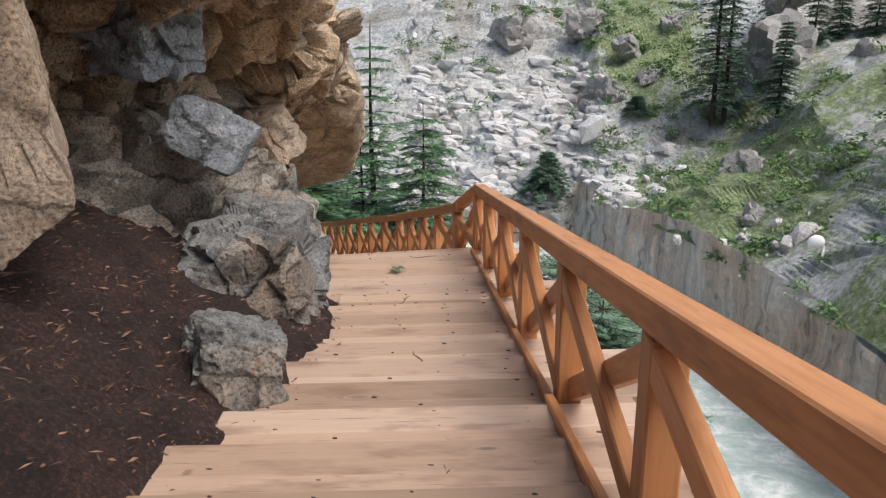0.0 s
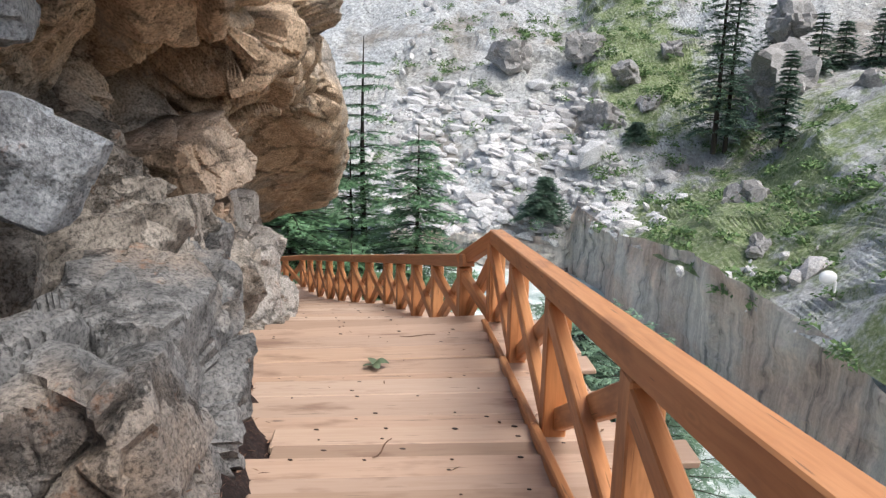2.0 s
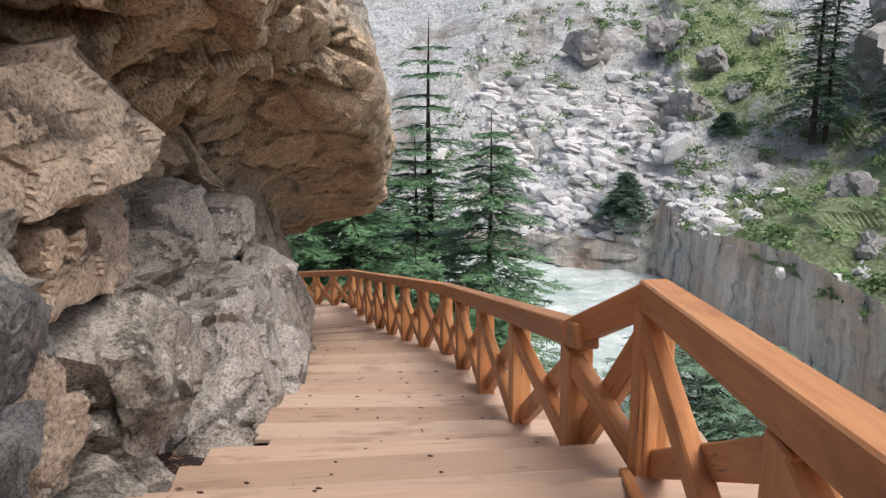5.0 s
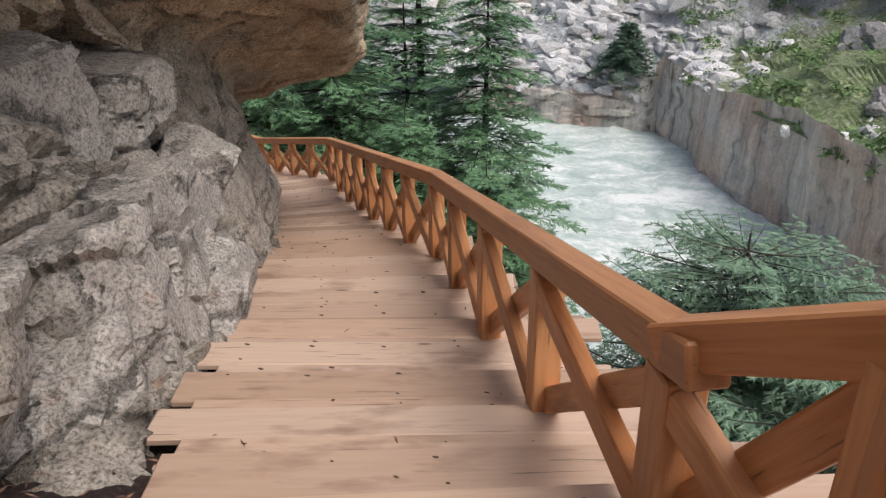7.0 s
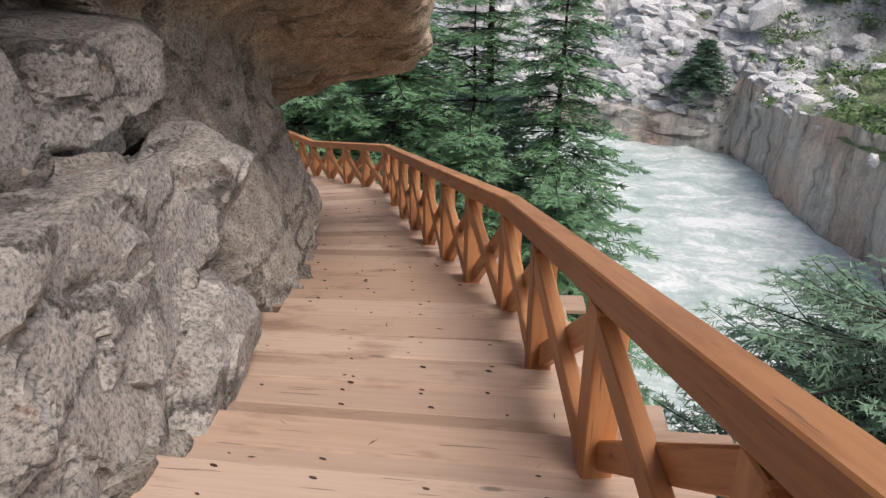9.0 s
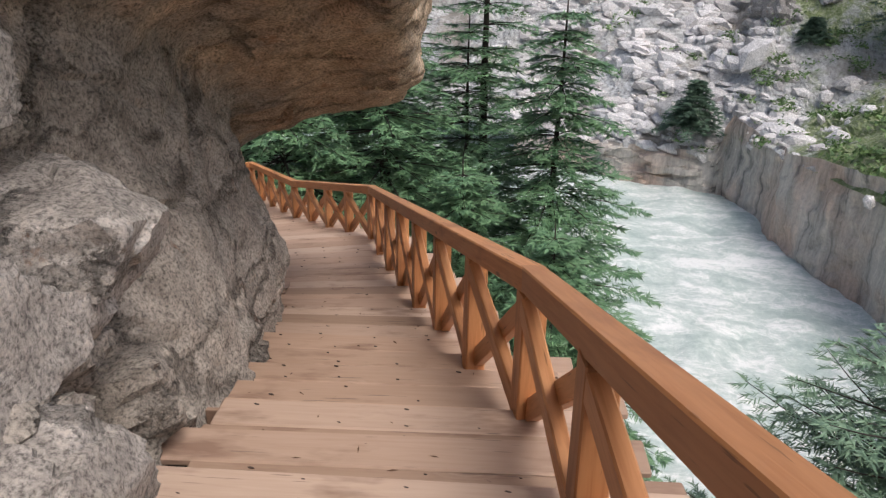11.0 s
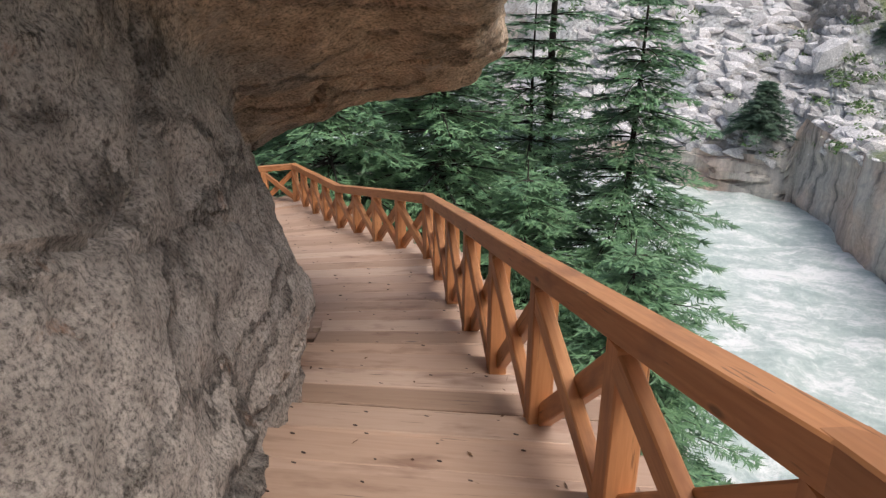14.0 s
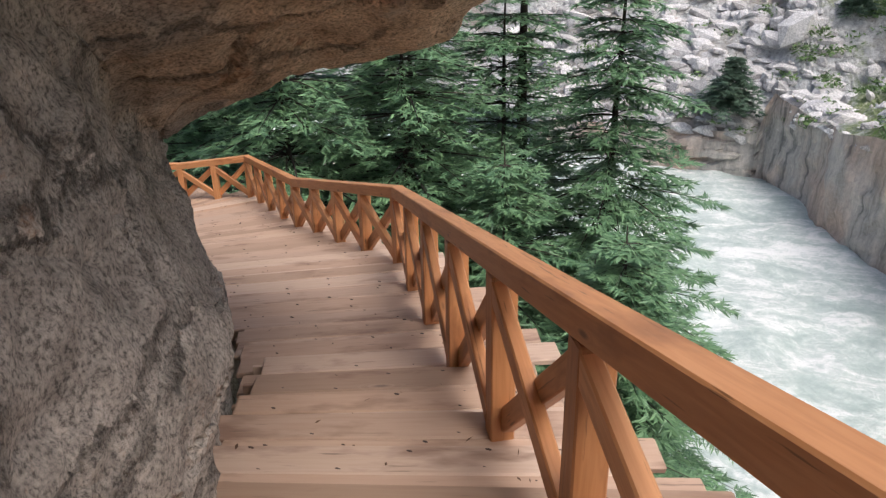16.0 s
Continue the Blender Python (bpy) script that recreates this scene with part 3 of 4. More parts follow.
def soil():
    nu, nv = 130, 70
    y = np.linspace(-12.5, 3.2, nu)[:, None] + 0 * np.arange(nv)[None]
    inner = np.interp(y[:, 0], PLAN[:, 3], PLAN[:, 2])
    t = np.linspace(0, 1, nv)[None] + 0 * y
    x = inner[:, None] + 0.12 - t * 3.2
    z = deck_z(y) - 0.12 - 0.12 * np.clip((y + 1) / 1.5, 0, 1) + (1.6 - 1.2 * np.clip((y + 1) / 1.5, 0, 1)) * t**0.85
    p = np.stack([x, y, z], -1).reshape(-1, 3)
    p[:, 2] += 0.1 * fbm(p * 1.3, 3, 5) + 0.05 * fbm(p * 6, 4, 6)
    ob = from_arrays("soil_bank", p, grid_faces(nu, nv), SOIL, smooth=True)
    tagged(ob, "dark reddish-brown soil bank covered in dry needles", "soil", kind="structure")
    rnd = np.random.RandomState(4)
    n = 12000
    i = rnd.randint(0, nu * nv, n)
    c = p[i] + rnd.normal(size=(n, 3)) * (0.05, 0.05, 0.006) + (0, 0, 0.012)
    a = rnd.uniform(0, 6.28, n)
    ln, wd = rnd.uniform(0.008, 0.04, n), rnd.uniform(0.002, 0.008, n)
    dr = np.stack([np.cos(a), np.sin(a), rnd.uniform(-0.3, 0.3, n)], -1)
    sd = np.stack([-np.sin(a), np.cos(a), rnd.uniform(-0.4, 0.4, n)], -1)
    v = np.stack([c - dr * ln[:, None], c - sd * wd[:, None], c + dr * ln[:, None], c + sd * wd[:, None] + (0, 0, 0.006)], 1).reshape(-1, 3)
    q = from_arrays("needle_litter", v, np.arange(4 * n).reshape(-1, 4), LITTER)
    tagged(q, "dry needles, twigs and leaf scraps on the soil bank", "litter", kind="stuff")


soil()

# ---- railing ----


def railing():
    fences = [base("railing", RAIL[k]) for k in (0, 2, 3, 4)]
    for f, words in zip(fences, ("beside the upper steps", "beside the middle steps", "round the long bend", "along the far walkway")):
        tagged(f, "new orange-brown timber railing with crossed braces " + words, "railing", group="railings of the boardwalk")
    home = (0, 0, 1, 2, 3, 3, 3, 3)
    for k in range(len(RAIL) - 1):
        a, b = Vector(RAIL[k]), Vector(RAIL[k + 1])
        f = fences[home[k]]
        o = f.location
        d = (b - a).normalized()
        lift = Vector((0, 0, 0.01)) if k == 1 else Vector()
        length = (b - a).length
        down = Vector((0, 0, 0.065))
        ext = d * (0.04 if k != 1 else 0.05)
        back = d * (0.16 if k == 2 else 0.04 if k != 1 else 0.02)
        timber("top_rail", a - o - down - back, b + lift - o - down + ext, 0.125, 0.13, RAIL_WOOD, f, seed=k, wobble=0.003)
        bays = max(1, round(length / (1.48, 1.36, 1.3, 1.18, 1.06, 1.06, 1.0, 1.0)[k]))
        if k == 1:
            bays = 1
        flat = Vector((d.x, d.y, 0)).normalized()
        side = Vector((flat.y, -flat.x, 0))
        lean = Vector((0, 0, 1))

        def deck_under(p):
            s = np.interp(p.y, PLAN[:14, 1], run[:14]) if p.x > -11.0 else run[13] + (-11.0 - p.x)
            return float(deck_at(s)[4])

        tops = [a + (b - a) * i / bays for i in range(bays + 1)]
        feet = [Vector((p.x, p.y, deck_under(p) - (0.3 if i % 2 == 0 else 0.12))) for i, p in enumerate(tops)]
        for i, (p, q) in enumerate(zip(tops, feet)):
            if i == bays and k != 0:
                continue
            timber("post", q - o, p - o - Vector((0, 0, 0.128)), 0.13, 0.13, RAIL_WOOD, f, seed=100 * k + i, up=tuple(flat), wobble=0.004)
        if k == 0:
            for i in range(bays):
                s0, s1 = (Vector((p.x, p.y, deck_under(p) + 0.03)) - side * 0.1 - o for p in (tops[i], tops[i + 1]))
                timber("kerb", s0, s1, 0.05, 0.07, RAIL_WOOD, f, seed=40 + i, wobble=0.002)
        for i in range(bays):
            t0, t1 = tops[i] - Vector((0, 0, 0.2)), tops[i + 1] - Vector((0, 0, 0.2))
            f0 = Vector((tops[i].x, tops[i].y, deck_under(tops[i]) + 0.1))
            f1 = Vector((tops[i + 1].x, tops[i + 1].y, deck_under(tops[i + 1]) + 0.1))
            g = 0.03
            timber("brace", f0 + flat * g - side * 0.028 - o, t1 - flat * g - side * 0.028 - o, 0.07, 0.12, RAIL_WOOD, f, seed=7 * k + i, wobble=0.003)
            timber("brace", t0 + flat * g + side * 0.028 - o, f1 - flat * g + side * 0.028 - o, 0.07, 0.12, RAIL_WOOD, f, seed=9 * k + i, wobble=0.003)


railing()

# ---- valley: river, gorge wall, far slope, near slope ----
WATER_Z = -26.2


def bank_y(x):
    """The far edge of the river: across the view, then towards the camera."""
    return np.interp(x, (-80, -21, -7.6, 5.1, 9.9, 14.3, 20, 26, 32), (112, 97, 93.5, 91.8, 75.5, 63.5, 46, 22, -20))


def river():
    nu, nv = 220, 150
    x = np.linspace(-60, 36, nu)[:, None] + np.zeros(nv)[None]
    y = np.linspace(0, 125, nv)[None] + np.zeros(nu)[:, None]
    p = np.stack([x, y, WATER_Z + 0 * x], -1).reshape(-1, 3)
    p[:, 2] += 0.28 * fbm(p * (0.3, 0.22, 0) + (0, 0, 3), 4, 2)
    ob = from_arrays("river", p, grid_faces(nu, nv), WATER, smooth=True)
    tagged(ob, "milky pale-green river rushing in white rapids", "river", kind="structure")


river()


def gorge_wall():
    xs = np.concatenate([np.linspace(-21, 5.0, 60), np.linspace(5.1, 30, 150)])
    ys = bank_y(xs)
    hs = np.linspace(0, 1, 40)
    top = np.interp(xs, (-21, -8, 3.5, 5.1, 8, 11, 16, 20, 24), (4.5, 5.2, 5.5, 10.0, 9.2, 10.6, 12.0, 11.0, 9.5))
    h = hs[None] * top[:, None]
    X = xs[:, None] + 0 * h
    Y = ys[:, None] + h * 0.06
    p = np.stack([X, Y, WATER_Z - 1 + h], -1).reshape(-1, 3)
    o = 0.9 * fbm(p * (0.12, 0.12, 0.12), 4, 8) + 0.1 * np.abs(fbm(p * (0.5, 0.5, 0.15), 3, 4)) + 0.25 * fbm(p * (0.6, 0.6, 0.8), 3, 5)
    left = (p[:, 0] < 4.5)
    d1, d2, sd, num = cells(p * (0.25, 0.25, 0.9), 6)
    o = o + left * 1.6 * (num - 0.5)
    p[:, 1] += o
    p[:, 0] += np.where(left, 0, o * 0.8)
    ob = from_arrays("gorge_wall", p, grid_faces(len(xs), len(hs)), GORGE)
    tagged(ob, "sheer grey gorge wall with dark water streaks above the river", "rock wall", kind="structure")


gorge_wall()


def far_height(x, y):
    s = y - bank_y(x)
    right = np.clip((x - 4.5) / 3, 0, 1)
    foot = 4.4 + right * 4.4 + 1.2 * np.clip((x - 9) / 8, 0, 1)
    # a green terrace behind the wall, then scree and crags
    sp = s * 0.3
    terrace = np.where(sp < 26, sp * 0.35, 26 * 0.35 + (sp - 26) * 0.62)
    sl = np.where(x < 5, s, np.clip(y - 92.5, 0, 999))
    scree = np.where(sl < 10, sl * 0.75, 7.5 + (sl - 10) * 0.6)
    high = np.where(right > 0, np.maximum(terrace * right, scree), scree)
    return WATER_Z - 1 + foot + high, s


def far_slope():
    xs = np.concatenate([np.linspace(-120, -30, 40), np.linspace(-29, 60, 190), np.linspace(62, 170, 40)])
    ss = np.concatenate([np.linspace(1.0, 110, 230), np.linspace(112, 330, 70)])
    X = xs[:, None] + 0 * ss[None]
    Y = bank_y(np.minimum(xs, 31))[:, None] + ss[None]
    Z, _ = far_height(np.minimum(X, 31), Y)
    Z = Z + np.clip(X - 31, 0, 200) * 0.25
    p = np.stack([X, Y, Z], -1).reshape(-1, 3)
    s = np.repeat(ss[None], len(xs), 0).ravel()
    k = np.clip(s / 12, 0.1, 1)
    p[:, 2] += k * (3.0 * fbm(p * (0.045, 0.045, 0), 4, 12) + 0.9 * fbm(p * (0.22, 0.22, 0.22), 3, 13))
    d1, d2, sd, num = cells(p * 0.16, 15)
    crag = np.clip((fbm(p * (0.03, 0.03, 0), 2, 19) + 0.35), 0, 1) * np.clip(1.6 - s / 60, 0.25, 1)
    crag = crag * np.where(p[:, 0] > 8, 0.3, 1.0)
    p[:, 2] += k * crag * 3.6 * (num - 0.4)
    ob = from_arrays("far_slope", p, grid_faces(len(xs), len(ss)), SLOPE)
    green = 0.46 * np.clip((p[:, 0] - 1) / 12, 0, 1) * np.clip(1.7 - s / 90, 0.25, 1) + 0.2 * fbm(p * (0.06, 0.06, 0), 3, 33)
    green += np.where(p[:, 0] < 6, 0.07 * np.clip(1.5 - s / 60, -0.5, 1), 0.04)
    attribute(ob, "green", green)
    tagged(ob, "steep valley side of pale scree, crags and green grass", "mountain slope", kind="structure")
    return p.reshape(len(xs), len(ss), 3)


FAR = far_slope()


def near_slope():
    """The wooded bank below the walkway, down to the water."""
    nu, nv = 150, 90
    y = np.linspace(-14, 60, nu)
    edge = np.interp(y, PLAN[:14, 1], PLAN[:14, 0])
    edge = np.where(y > 19.5, -11 - (y - 19.5) * 0.45, edge)
    top = np.where(y > 19.5, -8.5 - (y - 19.5) * 0.2, np.interp(y, PLAN[:14, 1], PLAN[:14, 4]) - 1.3)
    t = np.linspace(-0.25, 1.0, nv)
    X = edge[:, None] - 1.0 + t[None] * (30 - 0.2 * np.clip(y, 0, 60))[:, None]
    drop = np.where(t < 0, 0.15 * t, np.clip(t, 0, 1) ** 0.8)
    Z = top[:, None] + drop[None] * (WATER_Z - 2 - top)[:, None]
    p = np.stack([X, y[:, None] + 0 * X, Z], -1).reshape(-1, 3)
    tt = np.repeat(t[None], nu, 0).ravel()
    p[:, 2] += np.clip(tt, 0.0, 1) * 2.4 * fbm(p * (0.2, 0.2, 0), 4, 14)
    ob = from_arrays("near_bank", p, grid_faces(nu, nv), GORGE)
    tagged(ob, "rocky bank falling from the walkway to the river", "bank", kind="structure")


near_slope()


def far_rocks():
    rows = ((-6.3, 126.7, 1.0, 9, 1), (5.2, 124.8, 2.6, 8, 2), (8.6, 108.3, -7.4, 7.5, 3), (15.4, 110.8, -5.6, 5.5, 4), (31.1, 104.8, -1.0, 13, 5), (34.1, 114.3, 6.5, 9, 6),
            (22.6, 77.8, -13.4, 7.5, 7), (29.3, 79.1, -12.8, 5.5, 8), (20.6, 64.2, -15.2, 3.5, 9), (12.0, 116, -1.0, 5, 10), (19, 122, 2, 5, 11), (40, 96, -2, 6, 12), (42, 86, -6, 6, 13))
    for x, y, z, s, k in rows:
        s *= 0.62
        ob = boulder("boulder", (x, y, z), (s * 1.15, s, s * 0.9), WEATHERED, (k * 7, k * 5, k * 41), k + 60, sub=4, rough=0.09, cuts=12)
        tagged(ob, "large pale grey boulder on the far valley side", "boulder", group="boulders of the far slope")
    rnd = np.random.RandomState(9)
    vs, fs, c = [], [], 0
    bm = bmesh.new()
    bmesh.ops.create_icosphere(bm, subdivisions=1, radius=1.0)
    v0 = np.array([v.co[:] for v in bm.verts])
    f0 = np.array([[v.index for v in f.verts] for f in bm.faces])
    bm.free()
    nu, nv = FAR.shape[:2]
    for n in range(4200):
        i, j = rnd.randint(40, nu - 20), int(rnd.uniform(0, 1) ** 1.3 * 235)
        at = FAR[i, j] + rnd.normal(size=3) * (0.6, 0.6, 0.1)
        s = rnd.lognormal(-1.1, 0.75)
        if n >= 700 and fbm(at[None] * (0.07, 0.07, 0), 2, 71)[0] < 0.02 + 0.25 * (at[0] > 6):
            continue
        if n < 700:
            i, j = rnd.randint(52, 128), int(rnd.uniform(0, 1) ** 1.3 * 62)
            at, s = FAR[i, j] + (0, 0, -0.1), rnd.uniform(0.35, 1.5)
        if at[0] > 5 and j < 14:
            s *= 0.45
        ledge = n < 700
        w = v0 * rnd.uniform(0.7, 1.2, (len(v0), 1)) * rnd.uniform(0.45, 1.3, 3) * s * ((1.6, 1.0, 0.7) if ledge else 1.0)
        lean = 12 if ledge else 40
        turn = np.array(pose(0, 0, 0, rnd.uniform(-lean, lean), rnd.uniform(-lean, lean) + 10, rnd.uniform(-lean, lean)).to_3x3())
        vs.append(w @ turn.T + at)
        fs.append(f0 + c)
        c += len(v0)
    ob = from_arrays("scree_stones", np.concatenate(vs), np.concatenate(fs), PALE_ROCK)
    tagged(ob, "loose pale stones strewn over the far slope", "stones", kind="stuff")


far_rocks()


def leaf_cloud(rnd, centres, spread, n_each, size):
    """Small pointed blades round each centre."""
    c = np.repeat(centres, n_each, 0)
    n = len(c)
    c = c + rnd.normal(size=(n, 3)) * spread
    d = rnd.normal(size=(n, 3)) * (1, 1, 0.6)
    d /= np.linalg.norm(d, axis=1, keepdims=True)
    e = np.cross(d, rnd.normal(size=(n, 3)))
    e /= np.linalg.norm(e, axis=1, keepdims=True)
    ln = rnd.uniform(0.6, 1.3, (n, 1)) * size
    v = np.stack([c - d * ln, c + e * ln * 0.4, c + d * ln, c - e * ln * 0.4], 1).reshape(-1, 3)
    return v, np.arange(4 * n).reshape(-1, 4)


def shrubs():
    rnd = np.random.RandomState(21)
    nu, nv = FAR.shape[:2]
    cs = []
    for _ in range(1100):
        i, j = rnd.randint(40, nu - 20), int(rnd.uniform(0, 1) ** 1.1 * 225)
        p = FAR[i, j]
        want = 0.4 + 0.6 * (p[0] > 6)
        if rnd.uniform() < want:
            s = rnd.lognormal(-0.35, 0.5)
            m = rnd.randint(2, 6)
            cs.append(p + rnd.normal(size=(m, 3)) * (s, s, s * 0.3) + (0, 0, s * 0.3))
    v, f = leaf_cloud(rnd, np.concatenate(cs), (0.5, 0.5, 0.22), 26, 0.27)
    tagged(from_arrays("far_shrubs", v, f, GRASS), "low green shrubs and grass tufts on the far slope", "shrubs", kind="stuff")


shrubs()


def tube(path, radii, sides=7):
    path = np.asarray(path, float)
    vs = []
    for i, (p, r) in enumerate(zip(path, radii)):
        d = path[min(i + 1, len(path) - 1)] - path[max(i - 1, 0)]
        d = d / np.linalg.norm(d)
        a = np.cross(d, (0.31, 0.93, 0.19))
        a /= np.linalg.norm(a)
        b = np.cross(d, a)
        t = np.linspace(0, 2 * np.pi, sides, endpoint=False)
        vs.append(p + r * (np.cos(t)[:, None] * a + np.sin(t)[:, None] * b))
    v = np.concatenate(vs)
    f = [(i * sides + j, i * sides + (j + 1) % sides, (i + 1) * sides + (j + 1) % sides, (i + 1) * sides + j) for i in range(len(path) - 1) for j in range(sides)]
    return v, np.array(f)


def joined(pieces):
    vs, fs, c = [], [], 0
    for v, f in pieces:
        vs.append(v)
        fs.append(f + c)
        c += len(v)
    return np.concatenate(vs), np.concatenate(fs)


def spray(rnd, pts, a, ln, size, step, twist=0.35):
    """Flat side twigs along a limb, each set with small needle blades."""
    m = max(3, int(ln / step))
    t = np.linspace(0, 1, len(pts))
    tt = np.repeat(np.linspace(0.18, 0.98, m), 2) + rnd.uniform(-0.03, 0.03, 2 * m)
    b0 = np.stack([np.interp(tt, t, pts[:, k]) for k in range(3)], 1)
    sgn = np.tile([1.0, -1.0], m)
    fwd, acr = np.array([np.cos(a), np.sin(a), -0.12]), np.array([-np.sin(a), np.cos(a), 0])
    d = 0.75 * fwd + (sgn * rnd.uniform(0.5, 1.0, 2 * m))[:, None] * acr + np.array([0, 0, 1]) * rnd.uniform(-0.3, 0.08, (2 * m, 1))
    d /= np.linalg.norm(d, axis=1, keepdims=True)
    tl = (0.42 * ln * (1.02 - tt) ** 0.8 + 0.12) * rnd.uniform(0.5, 1.1, 2 * m)
    nb = 12
    u = np.tile(np.linspace(0.12, 1.0, nb), (2 * m, 1))
    c = (b0[:, None] + d[:, None] * (tl[:, None] * u)[..., None]).reshape(-1, 3)
    dd = np.repeat(d, nb, 0)
    side = np.cross(dd, (0, 0, 1))
    flip = np.where(np.arange(len(c)) % 2, 1.0, -1.0)[:, None]
    bd = 0.8 * dd + side * flip * rnd.uniform(0.3, 1.0, (len(c), 1)) + rnd.normal(size=c.shape) * twist * (0.6, 0.6, 0.5)
    bd /= np.linalg.norm(bd, axis=1, keepdims=True)
    e = np.cross(bd, (0, 0, 1)) + rnd.normal(size=c.shape) * 0.3
    e /= np.linalg.norm(e, axis=1, keepdims=True)
    h = size * rnd.uniform(0.7, 1.5, (len(c), 1))
    return np.stack([c - bd * h * 0.3, c + e * h * 0.11 + bd * h * 0.2, c + bd * h, c - e * h * 0.11 + bd * h * 0.2], 1).reshape(-1, 3)


def conifer(at, height, reach, seed, label, whorls=26, per=5, size=0.16, step=0.26, needles=None, bare=0.12, lean=(0, 0), thick=0.02, name="conifer", droop=0.25, group="", power=0.75, low=0.0):
    """Tapered trunk, whorls of drooping limbs, and flat sprays of needles along the limbs."""
    rnd = np.random.RandomState(seed)
    tree = base(name, at)
    hs = np.linspace(0, 1, 12)
    trunk = np.stack([lean[0] * hs * height + 0.008 * height * np.sin(hs * 5 + seed) * hs, lean[1] * hs * height, hs * height], 1)
    v, f = tube(trunk, height * thick * (1.02 - hs) + 0.012, 9)
    from_arrays("trunk", v, f, BARK, tree, True)
    limbs, tips = [], []
    for w in range(whorls):
        h = bare + (0.985 - bare) * (w + rnd.uniform(-0.4, 0.4)) / whorls
        h = min(max(h, 0.02), 0.99)
        root = np.array([np.interp(h, hs, trunk[:, k]) for k in range(3)])
        turn = rnd.uniform(0, 6.28)
        for j in range(per):
            a = turn + 6.28 * j / per + rnd.uniform(-0.5, 0.5)
            ln = reach * (1 - h) ** power * rnd.uniform(0.45, 1.2) + 0.15
            t = np.linspace(0, 1, 6)
            rise = rnd.uniform(-0.08, 0.25)
            pts = root + np.stack([np.cos(a) * ln * t, np.sin(a) * ln * t, ln * (rise * t - (droop + rise) * t**2)], 1)
            limbs.append(tube(pts, 0.009 * ln * (1.05 - t) + 0.004, 4))
            if h > low:
                tips.append(spray(rnd, pts, a, ln, size, step))
    v, f = joined(limbs)
    tagged(from_arrays("branchwork", v, f, BARK, tree, True), kind="stuff")
    v = np.concatenate(tips)
    tagged(from_arrays("crown", v, np.arange(len(v)).reshape(-1, 4), needles or NEEDLES, tree), kind="stuff")
    return tagged(tree, label, "tree", group=group)


def trees():
    conifer((-3.9, 25.0, -17.5), 17.0, 4.5, 3, "slender dark conifer above the river with gaps between its limbs", 36, 7, 0.22, 0.22, lean=(-0.012, 0.03), power=0.62, thick=0.014, droop=0.16)
    rows = ((-9.5, 24.5, -14, 13.2, 5.0), (-12.2, 23.0, -13, 12.0, 5.0), (-7.4, 27.5, -17, 15.5, 4.6), (-16, 26, -14, 12.5, 5.4), (-11, 29, -16, 17.0, 5.4), (-6.2, 22.5, -15.5, 10.5, 3.4), (-3.0, 20.0, -15.5, 9.8, 3.0), (-14, 32, -16, 19, 5.5), (-20, 28, -14, 13, 5.5))
    for k, (x, y, z, h, r) in enumerate(rows):
        conifer((x, y, z), h, r, 30 + k, "dense dark-green cedar beyond the railing", 28, 9, 0.2, 0.28, droop=0.08, power=0.55, thick=0.012, group="cedars beyond the railing")
    conifer((-7.1, 28.5, -15), 18.0, 2.7, 52, "tall thin conifer with a dark bare trunk", 15, 5, 0.24, 0.26, bare=0.42, thick=0.016, droop=0.06, power=0.45)
    conifer((2.35, 9.0, -8.6), 6.2, 2.5, 61, "young conifer with fine pale-green sprays below the railing", 34, 10, 0.085, 0.12, SPRIG, thick=0.01, power=0.3, droop=-0.2, name="young_conifer")
    conifer((3.3, 7.2, -8.5), 5.7, 2.3, 62, "young conifer with fine sprays beside the walkway", 30, 9, 0.085, 0.12, SPRIG, thick=0.01, power=0.3, droop=-0.2, name="young_conifer")
    conifer((22.5, 99.5, -11), 30, 5.0, 71, "tall dark conifer on the far valley side", 30, 4, 0.6, 0.7, NEEDLES_FAR, thick=0.012)
    conifer((24.2, 100.5, -11), 27, 4.0, 72, "slimmer dark conifer on the far valley side", 28, 4, 0.6, 0.7, NEEDLES_FAR, thick=0.012)
    conifer((29.0, 92.5, -9), 12, 2.4, 73, "small dark conifer on the far grassy slope", 24, 6, 0.5, 0.5, NEEDLES_FAR)
    conifer((0.6, 93.3, -19.0), 5.5, 3.6, 74, "dark round conifer on the rim of the gorge", 16, 9, 0.5, 0.5, NEEDLES_FAR, bare=0.02)


trees()


def far_trees():
    ground = FAR.reshape(-1, 3)
    for k, (x, y, h, r) in enumerate(((37, 110, 9, 2.6), (41, 113, 7, 2.8), (45, 108, 8, 2.6), (33, 118, 10, 2.4), (13, 104, 2.6, 2.0))):
        g = ground[np.argmin(np.hypot(ground[:, 0] - x, ground[:, 1] - y))]
        conifer(tuple(g - (0, 0, 0.4)), h, r, 80 + k, "small dark conifer among the rocks of the far slope", 16, 6, 0.5, 0.5, NEEDLES_FAR, bare=0.03, group="small conifers of the far slope")


far_trees()


def street_lamp():
    lamp = base("street_lamp", (22.0, 49.6, -16.6))
    tagged(lamp, "white lamp post with a round head on the far bank", "lamp post")
    v, f = tube([(0, 0, 0), (0, 0, 3.2), (-0.1, 0, 3.4)], (0.11, 0.09, 0.08), 10)
    from_arrays("pole", v, f, WHITE, lamp, True)
    bm = bmesh.new()
    bmesh.ops.create_uvsphere(bm, u_segments=20, v_segments=12, radius=0.62)
    for x in bm.verts:
        x.co.y *= 0.45
        x.co.z *= 0.85
    head = part("head", bm, WHITE, lamp)
    head.location = (-0.55, 0, 3.5)


street_lamp()


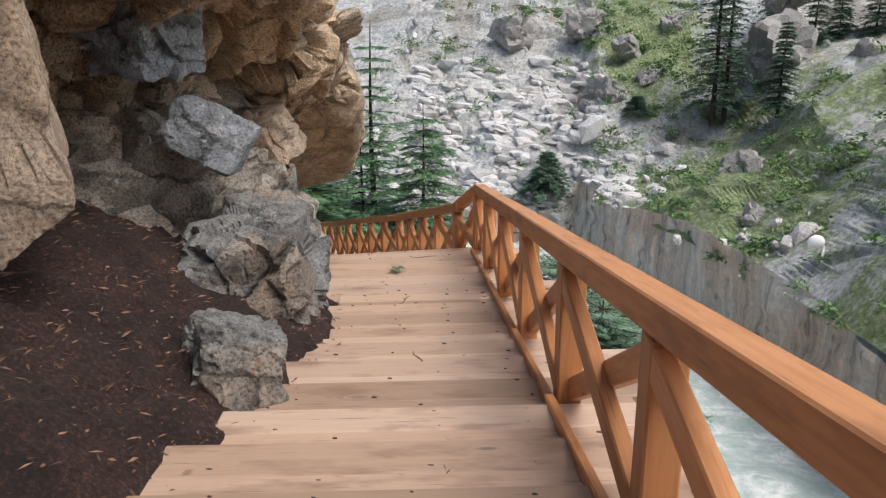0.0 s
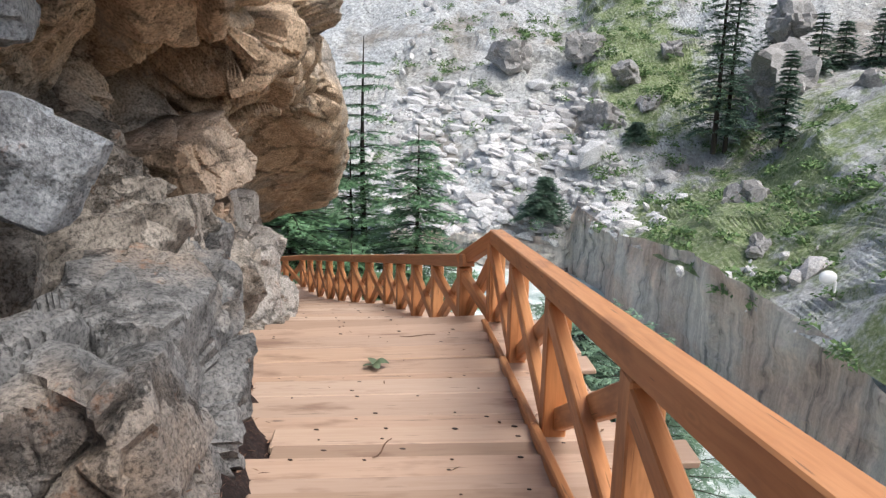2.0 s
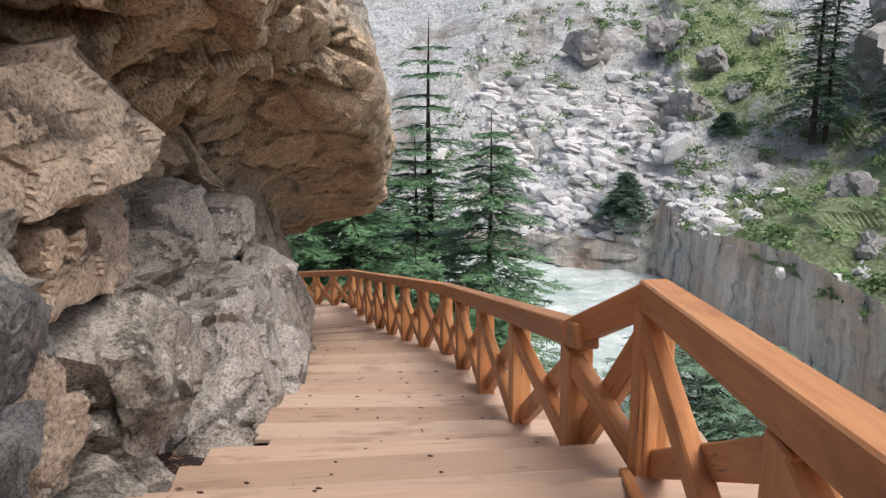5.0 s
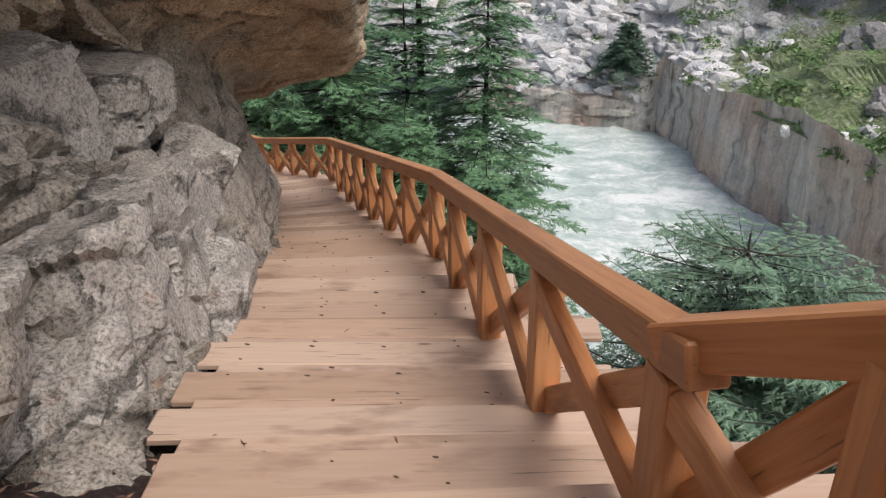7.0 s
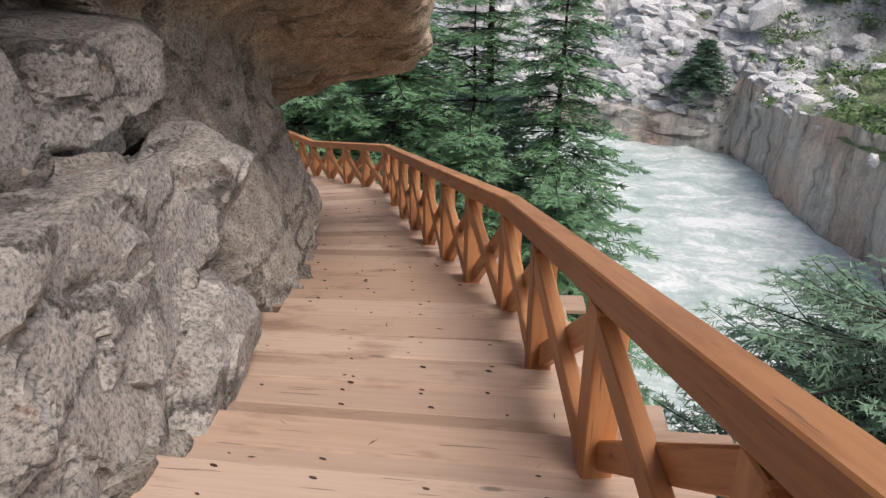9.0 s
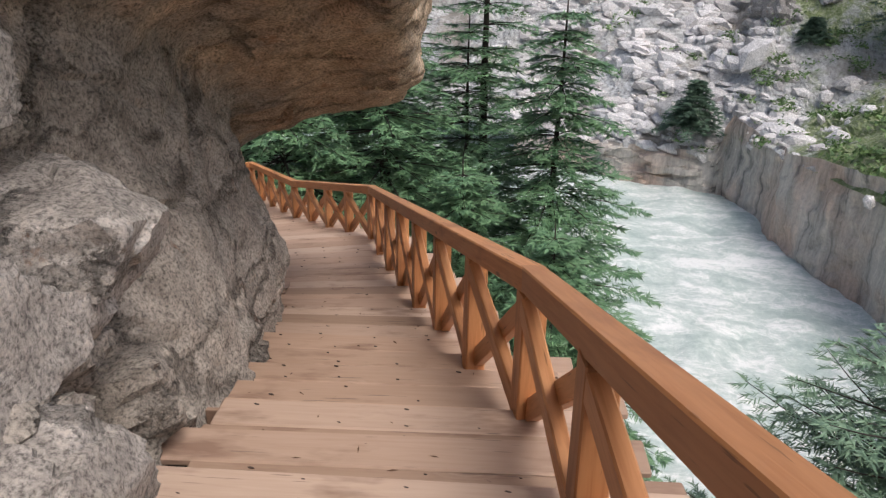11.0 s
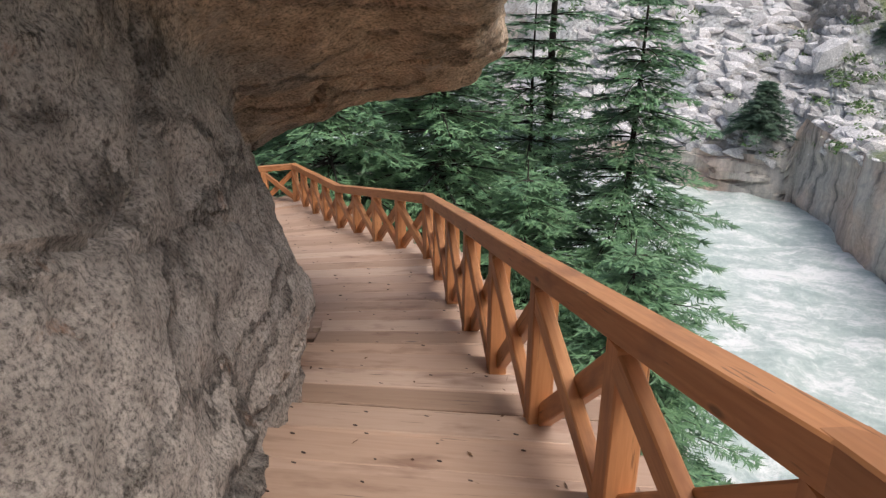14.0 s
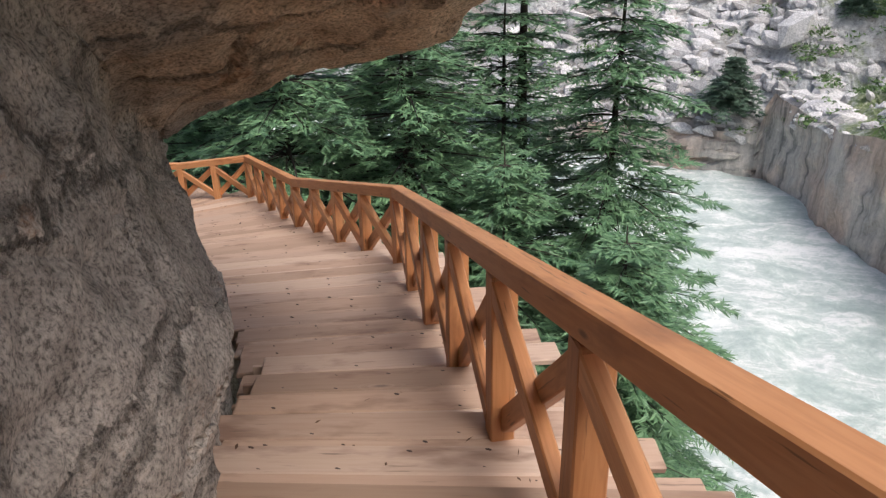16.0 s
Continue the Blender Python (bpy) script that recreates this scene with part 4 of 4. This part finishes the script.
def leaf_on_landing():
    leaf = base("fallen_leaf", (0.47, -0.78, 0.392))
    tagged(leaf, "crumpled green leaf lying on the planks", "leaf")
    rnd = np.random.RandomState(8)
    for k in range(4):
        t = np.linspace(0, 1, 7)
        w = 0.032 * np.sin(np.pi * np.clip(t, 0.03, 0.97)) ** 0.8
        a = k * 1.7 + 0.3
        ln = rnd.uniform(0.07, 0.12)
        c = np.stack([np.cos(a) * t * ln, np.sin(a) * t * ln, 0.004 + 0.03 * np.sin(t * 3) * rnd.uniform(0.3, 1)], 1)
        s = np.array([-np.sin(a), np.cos(a), 0.25])
        v = np.concatenate([c - s * w[:, None], c + (0, 0, 0.004), c + s * w[:, None]])
        f = [(r * 7 + i, r * 7 + i + 1, (r + 1) * 7 + i + 1, (r + 1) * 7 + i) for r in range(2) for i in range(6)]
        from_arrays("lobe", v, np.array(f), LEAFGREEN, leaf, True)


leaf_on_landing()


def twigs_on_deck():
    for x, y, z, ln, turn in ((0.62, 0.18, 0.25, 0.3, 8), (0.9, -2.35, 0.64, 0.2, 60), (1.35, -4.1, 0.92, 0.16, 100)):
        t = np.linspace(-0.5, 0.5, 9)
        v, f = tube(np.stack([t * ln, 0.03 * np.sin(t * 4), 0.006 + 0.02 * t**2], 1), 0.0045 * (1.1 - np.abs(t)), 6)
        ob = from_arrays("twig", v, f, CHIP, smooth=True)
        ob.matrix_world = pose(x, y, z, 0, 0, turn)
        tagged(ob, "thin dry brown twig lying on the planks", "twig", group="twigs on the planks")


twigs_on_deck()

# ---- boardwalk planks, the pieces last ----


def boardwalk():
    deck = base("boardwalk", (0, 0, 0))
    tagged(deck, "new sawn plank walkway stepping down beside the cliff", "boardwalk", kind="structure")
    rnd = random.Random(3)
    s, i = 0.3, 0
    nails = []
    stains = np.random.RandomState(12)
    z = deck_at(0)[4]
    while s < run[-1] - 0.3:
        w = rnd.uniform(0.2, 0.26)
        pair = i % 2
        a, b = deck_at(s), deck_at(s + w)
        if pair == 0:
            z = float(deck_at(s + w)[4])
        mid = (a + b) / 2
        r, q = Vector((mid[0], mid[1], z)), Vector((mid[2], mid[3], z))
        d = (r - q).normalized()
        out = rnd.choice((0.4, 0.48, 0.56, 0.72, 0.44))
        r = r + d * out
        q = q - d * rnd.choice((-0.08, -0.03, 0.0, 0.05, 0.1))
        # plank width runs along the walk; wedge-shaped where the walk bends
        wl = float(np.hypot(*(b[2:4] - a[2:4])))
        wr = float(np.hypot(*(b[:2] - a[:2])))
        wid = max(0.08, abs((wl + wr) / 2 * math.cos(0.1))) - 0.005
        me = box_mesh("plank", (r - q).length, wid, 0.045, DECK_WOOD, 0.009, 0.004, i)
        h = (r - q).length / 2
        for v in me.vertices:
            k = wl / wid * (1 - (v.co.x + h) / (2 * h)) + wr / wid * ((v.co.x + h) / (2 * h))
            v.co.y *= max(0.3, k) * 1.004
        ob = new("plank", me)
        ob.parent = deck
        ob.matrix_local = along(q, r) @ pose(0, 0, -0.0225 + rnd.uniform(-0.006, 0.006), rnd.uniform(-1.2, 1.2), 0, rnd.uniform(-0.35, 0.35))
        for g in np.linspace(0.12, 0.86, 5):
            for e in (-0.3, 0.3):
                if stains.uniform() < 0.6:
                    nails.append(q.lerp(r, g + stains.uniform(-0.02, 0.02)) + Vector((b[0] - a[0], b[1] - a[1], 0)) * (e + stains.uniform(-0.08, 0.08)))
        if pair == 1:
            # the face under the nosing
            nose = deck_at(s + w - 0.03)
            rr, qq = Vector((nose[0], nose[1], z - 0.12)), Vector((nose[2], nose[3], z - 0.12))
            timber("riser", qq, rr + d * 0.1, 0.03, 0.14, DECK_WOOD, deck, i, bevel=0.003)
        s += w
        i += 1
    n = len(nails)
    c = np.array([p[:] for p in nails]) + (0, 0, 0.004)
    t = np.linspace(0, 2 * np.pi, 6, endpoint=False)
    sz = stains.uniform(0.003, 0.008, (n, 1, 1))
    ring = np.stack([np.cos(t) * 2.2, np.sin(t) * 0.8, 0 * t], 1)[None] * sz
    v = (c[:, None] + ring).reshape(-1, 3)
    low = (c[:, None] + ring * 1.1 - (0, 0, 0.006)).reshape(-1, 3)
    quads = [(6 * m + j, 6 * m + (j + 1) % 6, 6 * n + 6 * m + (j + 1) % 6, 6 * n + 6 * m + j) for m in range(n) for j in range(6)]
    caps = [(6 * m, 6 * m + 1, 6 * m + 2, 6 * m + 3) for m in range(n)] + [(6 * m, 6 * m + 3, 6 * m + 4, 6 * m + 5) for m in range(n)]
    tagged(from_arrays("nail_heads", np.concatenate([v, low]), np.array(quads + caps), NAIL), "dark nail heads in the planks", "nails", kind="stuff")
    scraps = np.array([nails[stains.randint(n)][:] for _ in range(420)]) + stains.normal(size=(420, 3)) * (0.14, 0.12, 0) + (0, 0, 0.006)
    a = stains.uniform(0, 6.28, 420)
    ln, wd = stains.uniform(0.006, 0.035, (420, 1)), stains.uniform(0.002, 0.008, (420, 1))
    dr, sd = np.stack([np.cos(a), np.sin(a), 0 * a], 1), np.stack([-np.sin(a), np.cos(a), 0 * a + 0.3], 1)
    v = np.stack([scraps - dr * ln, scraps - sd * wd, scraps + dr * ln, scraps + sd * wd + (0, 0, 0.003)], 1).reshape(-1, 3)
    tagged(from_arrays("deck_litter", v, np.arange(len(v)).reshape(-1, 4), CHIP), "dark bark chips and needles scattered on the planks", "litter", kind="stuff")
    for side, k0, off in (("stringer", 0, -0.12), ("stringer", 2, 0.25)):
        for j in range(1, len(PLAN) - 1):
            a, b = PLAN[j], PLAN[j + 1]
            if k0 == 0:
                timber(side, ((a[0] + a[2]) / 2, (a[1] + a[3]) / 2, a[4] - 0.3), ((b[0] + b[2]) / 2, (b[1] + b[3]) / 2, b[4] - 0.3), 0.12, 0.2, DECK_WOOD, deck, j)
            timber(side, (a[k0] + off, a[k0 + 1], a[4] - 0.3), (b[k0] + off, b[k0 + 1], b[4] - 0.3), 0.1, 0.2, DECK_WOOD, deck, j)


boardwalk()
